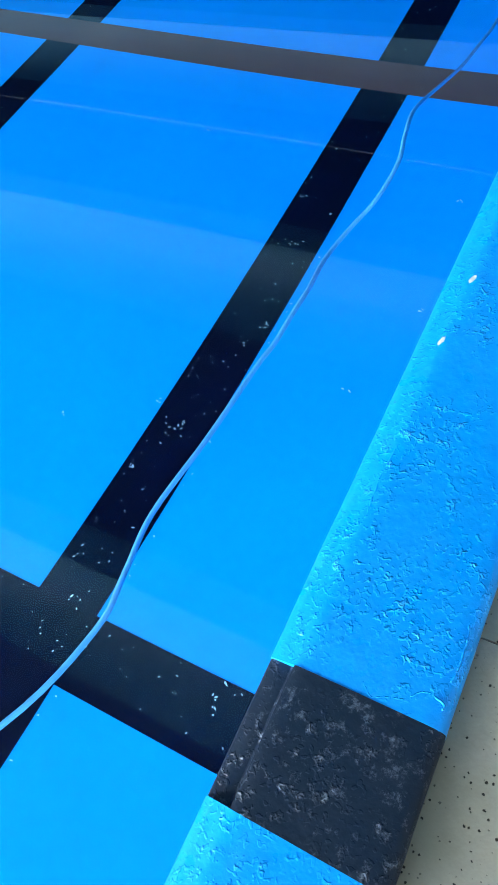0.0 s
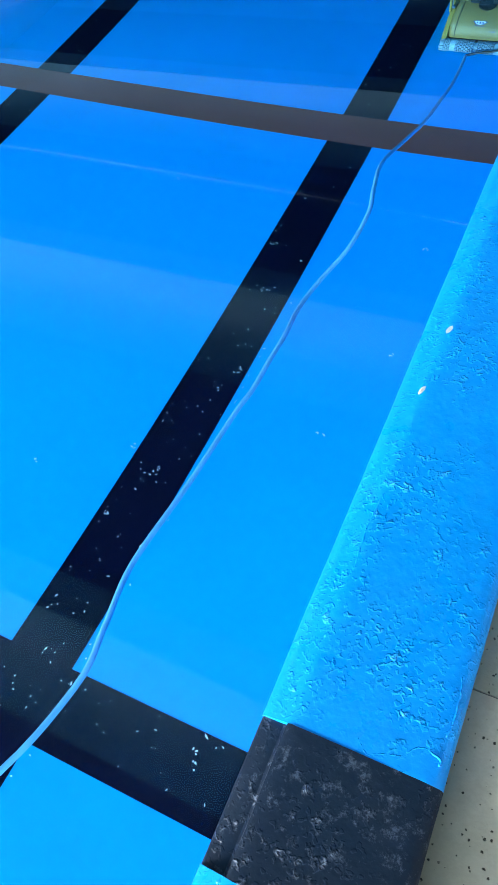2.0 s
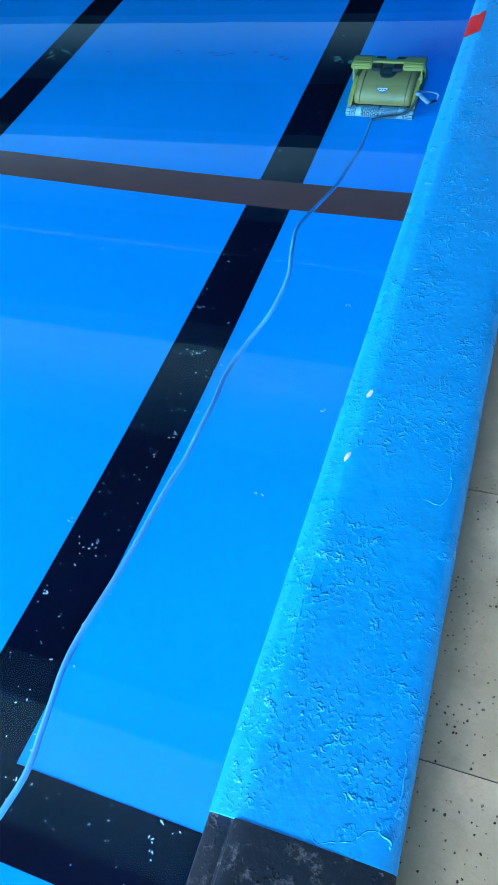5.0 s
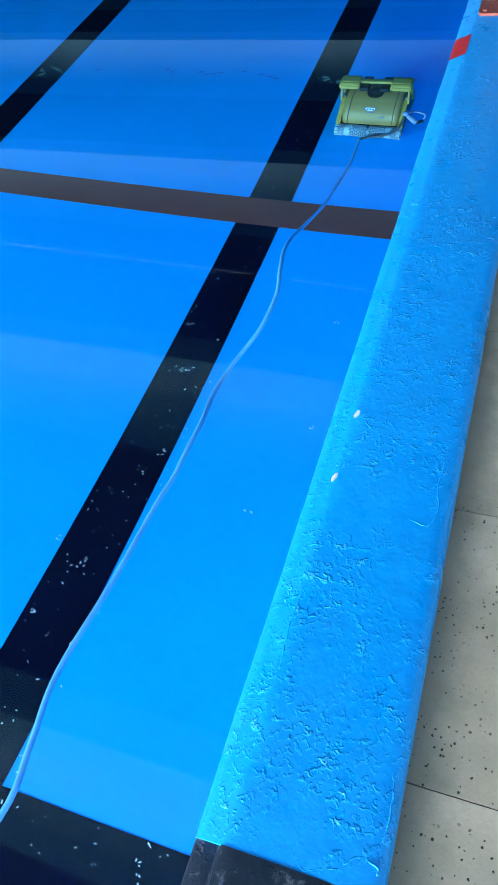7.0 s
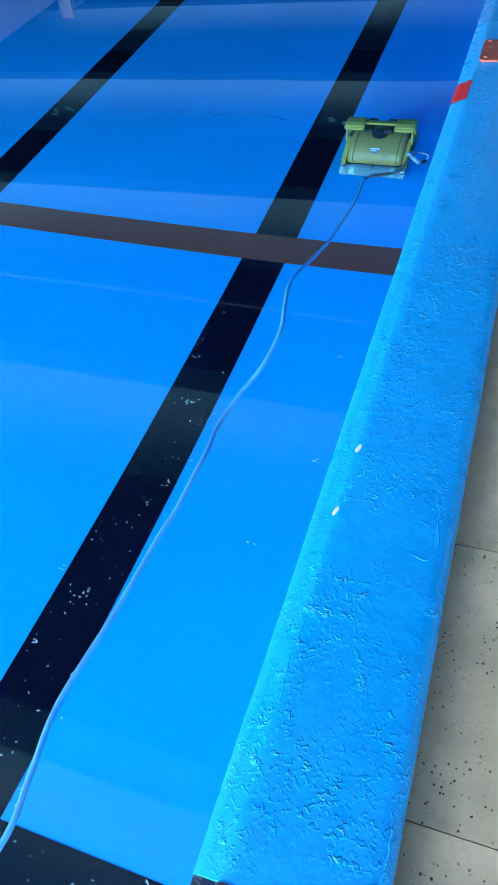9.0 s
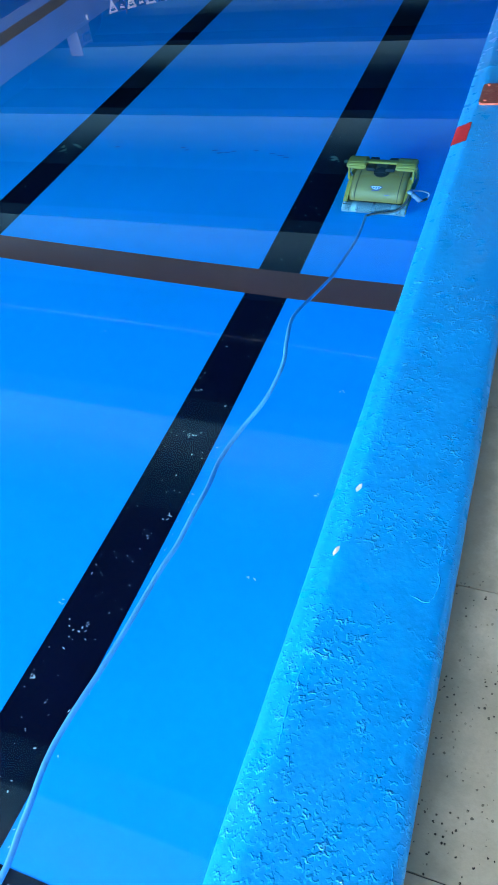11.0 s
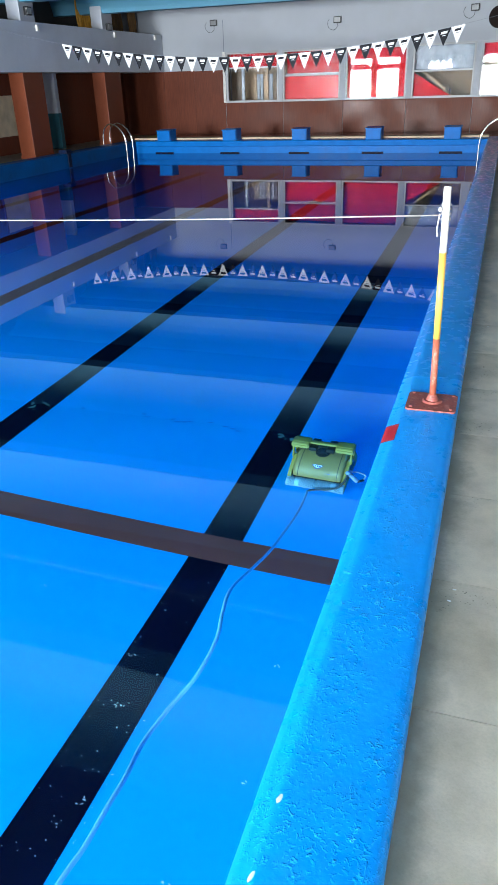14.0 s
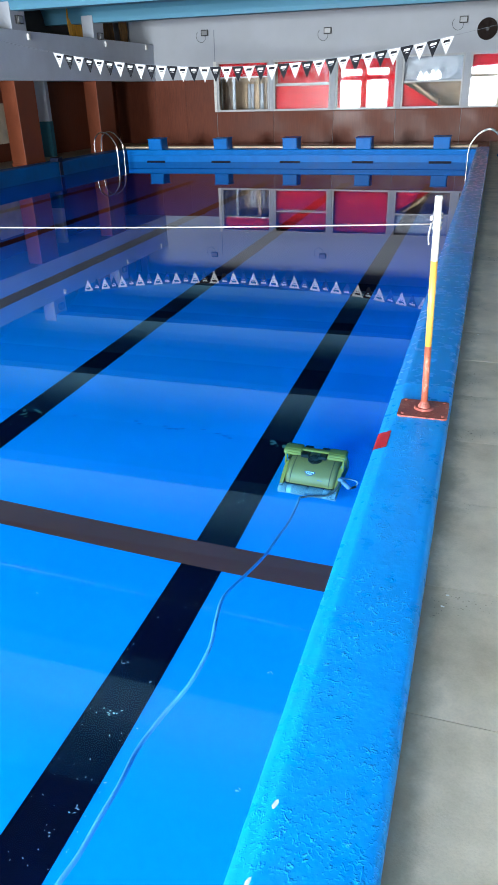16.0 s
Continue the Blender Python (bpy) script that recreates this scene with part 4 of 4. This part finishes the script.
    # outlet grille on top of the hood
    tilt = Matrix.Translation((-0.004, 0.243, 0.272)) @ Matrix.Rotation(radians(14), 4, "X")
    ring = rod((0, 0, -0.006), (0, 0, 0.007), 0.052, 0.050, 30)
    bmesh.ops.transform(ring, matrix=tilt, verts=ring.verts)
    g = part("outlet_ring", ring, m_blackp, p, "round dark outlet grille")
    for k in range(10):
        v = box(0.010, 0.044, -0.0035, 0.0035, 0.007, 0.011)
        bmesh.ops.transform(v, matrix=tilt @ Matrix.Rotation(k * math.tau / 10 + 0.2, 4, "Z"), verts=v.verts)
        part("vane", v, m_vane, g)
    v = rod((0, 0, 0.007), (0, 0, 0.015), 0.012, seg=16)
    bmesh.ops.transform(v, matrix=tilt, verts=v.verts)
    part("vane_hub", v, m_vane, g)
    # raised handle: two floats, a centre bar, foam blocks under it and brackets down to the side panels
    h = part("handle_bar", box(-0.105, 0.105, 0.222, 0.262, 0.386, 0.412, 0.010), m_side, p, "bright yellow handle bar")
    for s in (-1, 1):
        block = prism([(0.180, 0.352), (0.172, 0.372), (0.178, 0.398), (0.205, 0.416), (0.275, 0.420), (0.298, 0.408), (0.300, 0.372), (0.285, 0.352)], "x", s * 0.156 - 0.062, s * 0.156 + 0.062, 0.009)
        part("handle_float", block, m_side, h, "bright yellow float")
        foam = box(s * 0.062 - 0.029, s * 0.062 + 0.029, 0.168, 0.322, 0.344, 0.384, 0.012, seg=3)
        part("foam_block", foam, m_blackp, h, "black foam block")
        part("strut", prism([(0.190, 0.215), (0.212, 0.215), (0.214, 0.356), (0.196, 0.356)], "x", s * 0.205 - 0.006, s * 0.205 + 0.006, 0.003), m_side, h, "thin yellow bracket")
        part("rear_strut", prism([(0.300, 0.160), (0.335, 0.170), (0.292, 0.356), (0.262, 0.356)], "x", s * 0.207 - 0.007, s * 0.207 + 0.007, 0.003), m_side, h, "yellow bracket")
        part("clip", rod((s * 0.186, 0.225, 0.236), (s * 0.214, 0.225, 0.246), 0.012, seg=12), m_greyp, h, "grey clip")
    # badge: plain patches in the colours of the print
    flat = Matrix.Translation((-0.008, 0.1175, 0.2085)) @ Matrix.Rotation(radians(43), 4, "X")
    for r, z, mat, nm in ((1.0, 0.0015, m_logo_blue, "badge"), (0.82, 0.0030, m_flagw, "badge_patch")):
        b = bmesh.new()
        n = 26
        face = [b.verts.new((r * (0.036 + 0.005 * math.sin(5 * k * math.tau / n)) * math.cos(k * math.tau / n), r * (0.016 + 0.004 * math.sin(3 * k * math.tau / n)) * math.sin(k * math.tau / n), z)) for k in range(n)]
        b.faces.new(face)
        bmesh.ops.transform(b, matrix=flat, verts=b.verts)
        part(nm, b, mat, p)
    for x0, x1, yy, th, up in ((-0.026, 0.026, -0.027, 0.004, 0.002), (0.062, 0.096, -0.062, 0.004, 0.004), (-0.020, -0.010, -0.008, 0.012, 0.0045), (-0.004, 0.006, -0.009, 0.014, 0.0045), (0.011, 0.022, -0.008, 0.012, 0.0045)):
        b = sheet(x0, x1, yy, yy + th, up)
        bmesh.ops.transform(b, matrix=flat, verts=b.verts)
        part("print_bar", b, m_logo_blue, p)
    part("cable_gland", rod((0.198, 0.16, 0.165), (0.230, 0.16, 0.168), 0.012, 0.009), m_floatblue, p)
    return p


robot()


def cable():
    x, y = ROBOT
    p = root("floating_cable", (0, 0, 0), "pale blue floating power cable curving through the pool water", "cable")
    z = bed(y)
    lead = [(x + 0.230, y + 0.155, z + 0.165), (x + 0.275, y + 0.150, z + 0.175), (x + 0.325, y + 0.135, z + 0.165), (x + 0.318, y + 0.100, z + 0.140)]
    part("lead", tube(lead, 0.0065, 8), m_floatblue, p, smooth=True)
    part("swivel", rod((x + 0.225, y + 0.105, z + 0.185), (x + 0.285, y + 0.065, z + 0.145), 0.017), m_floatblue, p, "pale blue plastic swivel", True)
    part("dark_sleeve", rod((x + 0.285, y + 0.065, z + 0.145), (x + 0.318, y + 0.100, z + 0.138), 0.010), m_blackp, p, "black rubber sleeve", True)
    part("float_ball", ball((x + 0.213, y + 0.110, z + 0.195), 0.020), m_floatblue, p, "pale blue ball float", True)
    run = [(x + 0.213, y + 0.110, z + 0.195), (x + 0.20, y + 0.04, z + 0.150), (x + 0.16, y - 0.010, z + 0.110), (x + 0.10, y - 0.022, z + 0.085), (x + 0.02, y - 0.032, z + 0.07), (x - 0.03, y - 0.05, z + 0.06), (-0.634, 3.72, -1.48), (-0.615, 3.47, -1.36), (-0.576, 3.066, -1.056), (-0.538, 2.668, -0.764), (-0.524, 2.362, -0.537), (-0.543, 2.112, -0.425), (-0.518, 1.941, -0.403), (-0.49, 1.8, -0.403), (-0.499, 1.619, -0.423), (-0.544, 1.465, -0.452), (-0.567, 1.314, -0.451), (-0.551, 1.167, -0.41), (-0.553, 1.045, -0.4), (-0.556, 0.92, -0.4), (-0.569, 0.823, -0.399), (-0.59, 0.55, -0.40), (-0.62, 0.28, -0.40), (-0.60, 0.10, -0.40), (-0.59, -0.06, -0.40), (-0.68, -0.35, -0.40), (-0.95, -0.75, -0.41), (-1.5, -1.2, -0.42), (-2.3, -1.5, -0.43)]
    part("dark_sheath", tube(run[:6], 0.0085, 10, 6), m_vane, p, "dark blue-grey first length", True)
    part("sheath", tube(run[5:], 0.0085, 10, 6), m_cable, p, smooth=True)


cable()

# ---------------- marks, chips and stains ----------------


def blob(x, y, z, rx, ry, turn, seed, bm, dip=0.0):
    ring = []
    for k in range(9):
        a = k * math.tau / 9
        s = 1 + 0.5 * noise.noise((seed * 3.1, k * 0.9, 1.7))
        u, v = rx * s * math.cos(a), ry * s * math.sin(a)
        px, py = x + u * math.cos(turn) - v * math.sin(turn), y + u * math.sin(turn) + v * math.cos(turn)
        ring.append(bm.verts.new((px, py, z(px, py))))
    bm.faces.new(ring)


over = lambda d: (lambda x, y: bed(y) + d)
rnd = random.Random(7)
chips = bmesh.new()
for k in range(330):
    lane = 0 if k < 250 else 1
    c = -1.024 - PITCH * lane
    y = rnd.choice([rnd.uniform(-0.9, 3.0), rnd.uniform(-0.9, 1.9), rnd.uniform(3.3, 6.5)])
    side = rnd.random()
    x = c + (rnd.uniform(-0.12, 0.12) if side < 0.75 else rnd.choice((-0.121, 0.121)) + rnd.gauss(0, 0.004))
    s = rnd.choice((0.001, 0.0013, 0.0016, 0.002, 0.0024))
    blob(x, y, over(0.0025), s * rnd.uniform(1.0, 3.0), s, rnd.uniform(0, 3), k, chips)
for k in range(90):
    x = rnd.uniform(-3.0, -0.12)
    blob(x, rnd.uniform(-0.2, 0.04), over(0.0025), rnd.choice((0.0018, 0.0028, 0.0045)), 0.0014, rnd.uniform(0, 3), 400 + k, chips)
for k, (x, y) in enumerate([(-1.053, 0.862), (-1.06, 0.84), (-1.14, 0.614), (-0.954, 1.431), (-0.97, 1.415), (-1.032, 1.905), (-1.05, 1.89), (-1.127, 2.193), (-0.948, 2.126), (-0.42, 0.03), (-0.43, -0.02), (-0.41, -0.05), (-1.827, 2.515), (-1.19, 0.91), (-1.55, 0.7), (-0.51, 1.227), (-0.36, 1.7), (-0.42, 2.35)]):
    for i in range(3):
        blob(x + rnd.gauss(0, 0.008), y + rnd.gauss(0, 0.008), over(0.003), rnd.uniform(0.003, 0.008), rnd.uniform(0.0015, 0.0035), rnd.uniform(0, 3), 600 + 3 * k + i, chips)
tagged(finish("paint_chips", chips, m_chip), "small white bare spots where the floor paint has flaked", "paint chips", kind="stuff")
green = bmesh.new()
for k, (x, y) in enumerate([(-1.048, 4.6), (-1.03, 4.57), (-3.193, 4.484), (-3.10, 4.52), (-3.16, 4.42), (-0.94, 4.55), (-3.06, 4.50)]):
    blob(x, y, over(0.0025), 0.03, 0.016, k, 40 + k, green)
    blob(x + 0.04, y - 0.03, over(0.0025), 0.012, 0.007, k, 60 + k, green)
tagged(finish("algae_spots", green, m_green_chip), "greenish grey worn spots on the black lane lines", "worn spots", kind="stuff")
stain = bmesh.new()
for k, (x, y) in enumerate([(-2.744, 4.543), (-2.215, 4.604), (-2.17, 4.57), (-1.949, 4.593), (-1.90, 4.56), (-1.843, 4.575), (-1.80, 4.60), (-1.635, 4.628), (-1.5, 4.6), (-1.381, 4.557), (-1.43, 4.58)]):
    blob(x, y, over(0.0015), 0.022, 0.010, 0.2, 80 + k, stain)
tagged(finish("floor_stains", stain, m_stain), "dark blue stains in a row on the pool floor", "stains", kind="stuff")

for k, (x, y) in enumerate(((0.009, 0.954), (0.002, 0.762))):
    b = bmesh.new()
    blob(x, y, lambda u, v: 0.006 + min(0.0, u * 0.6), 0.013, 0.006, 1.25, 11 + k, b)
    setting("bare_spot", b, m_chip, "white spot where the blue curb paint has chipped off", "chipped spot")
spots = bmesh.new()
for k, (x, y) in enumerate(((0.337, 1.924), (0.351, 1.99), (0.381, 5.034))):
    blob(x, y, lambda u, v: DECK + 0.004, 0.007, 0.0045, 0.3 * k, 31 + k, spots)
tagged(finish("deck_spots", spots, m_chip), "small pale paint drips on the concrete deck", "paint drips", kind="stuff")
mark = bmesh.new()
rows = [[mark.verts.new((x - 0.0012 + curb_wave(i, x, y, z), y, z + 0.0012 + curb_wave(i, x, y, z))) for i, (x, z) in enumerate(XS[:7])][1:] for y in [2.88 + 0.03 * k for k in range(7)]]
for a, b in zip(rows, rows[1:]):
    for i in range(5):
        mark.faces.new((a[i], a[i + 1], b[i + 1], b[i]))
setting("red_mark", mark, m_redpaint, "faded red painted mark on the curb's sloping face", "curb mark", True)

# raised edges of old coats on the curb: a lip along the inner slope and flaked rims
RIDGES = [
    ([(0.012, 0.92), (0.009, 0.78), (0.013, 0.66), (0.010, 0.53), (0.005, 0.464), (0.002, 0.386), (0.006, 0.331), (0.011, 0.28), (0.013, 0.211), (0.003, 0.166)], -0.0052, 0.0042),
    ([(0.118, 0.022), (0.138, 0.004), (0.159, 0.013), (0.190, 0.022)], 0.0015, 0.0018),
    ([(0.198, 0.031), (0.218, 0.048), (0.249, 0.043), (0.252, 0.032)], 0.0008, 0.0022),
    ([(0.232, 0.870), (0.228, 0.779), (0.237, 0.738), (0.222, 0.687), (0.183, 0.693)], 0.0010, 0.0016),
    ([(0.246, 0.190), (0.252, 0.162), (0.254, 0.111), (0.250, 0.080)], -0.0012, 0.0020),
    ([(0.032, 0.300), (0.040, 0.262), (0.033, 0.220)], 0.0002, 0.0016),
]
for k, (way, z, r) in enumerate(RIDGES):
    line = [Vector((x, y, z)) for x, y in way]
    line = [q + Vector((0.0022 * noise.noise((i * 0.9, k, 3)), 0.003 * noise.noise((i * 0.7, k, 8)), 0.0012 * noise.noise((i * 0.8, k, 1)))) for i, q in enumerate(smooth_line(line, 5))]
    setting("paint_ridge", tube(line, r, 6, 2), m_curb, "raised flaked edge of old blue paint on the curb", "paint ridge", True)

# ---------------- deck slabs beside the curb ----------------


def slab_mesh(w, d, h):
    b = box(0, w, 0, d, 0, h, 0.0005, seg=1)
    me = bpy.data.meshes.new("slab")
    b.to_mesh(me)
    b.free()
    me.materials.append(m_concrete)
    return me


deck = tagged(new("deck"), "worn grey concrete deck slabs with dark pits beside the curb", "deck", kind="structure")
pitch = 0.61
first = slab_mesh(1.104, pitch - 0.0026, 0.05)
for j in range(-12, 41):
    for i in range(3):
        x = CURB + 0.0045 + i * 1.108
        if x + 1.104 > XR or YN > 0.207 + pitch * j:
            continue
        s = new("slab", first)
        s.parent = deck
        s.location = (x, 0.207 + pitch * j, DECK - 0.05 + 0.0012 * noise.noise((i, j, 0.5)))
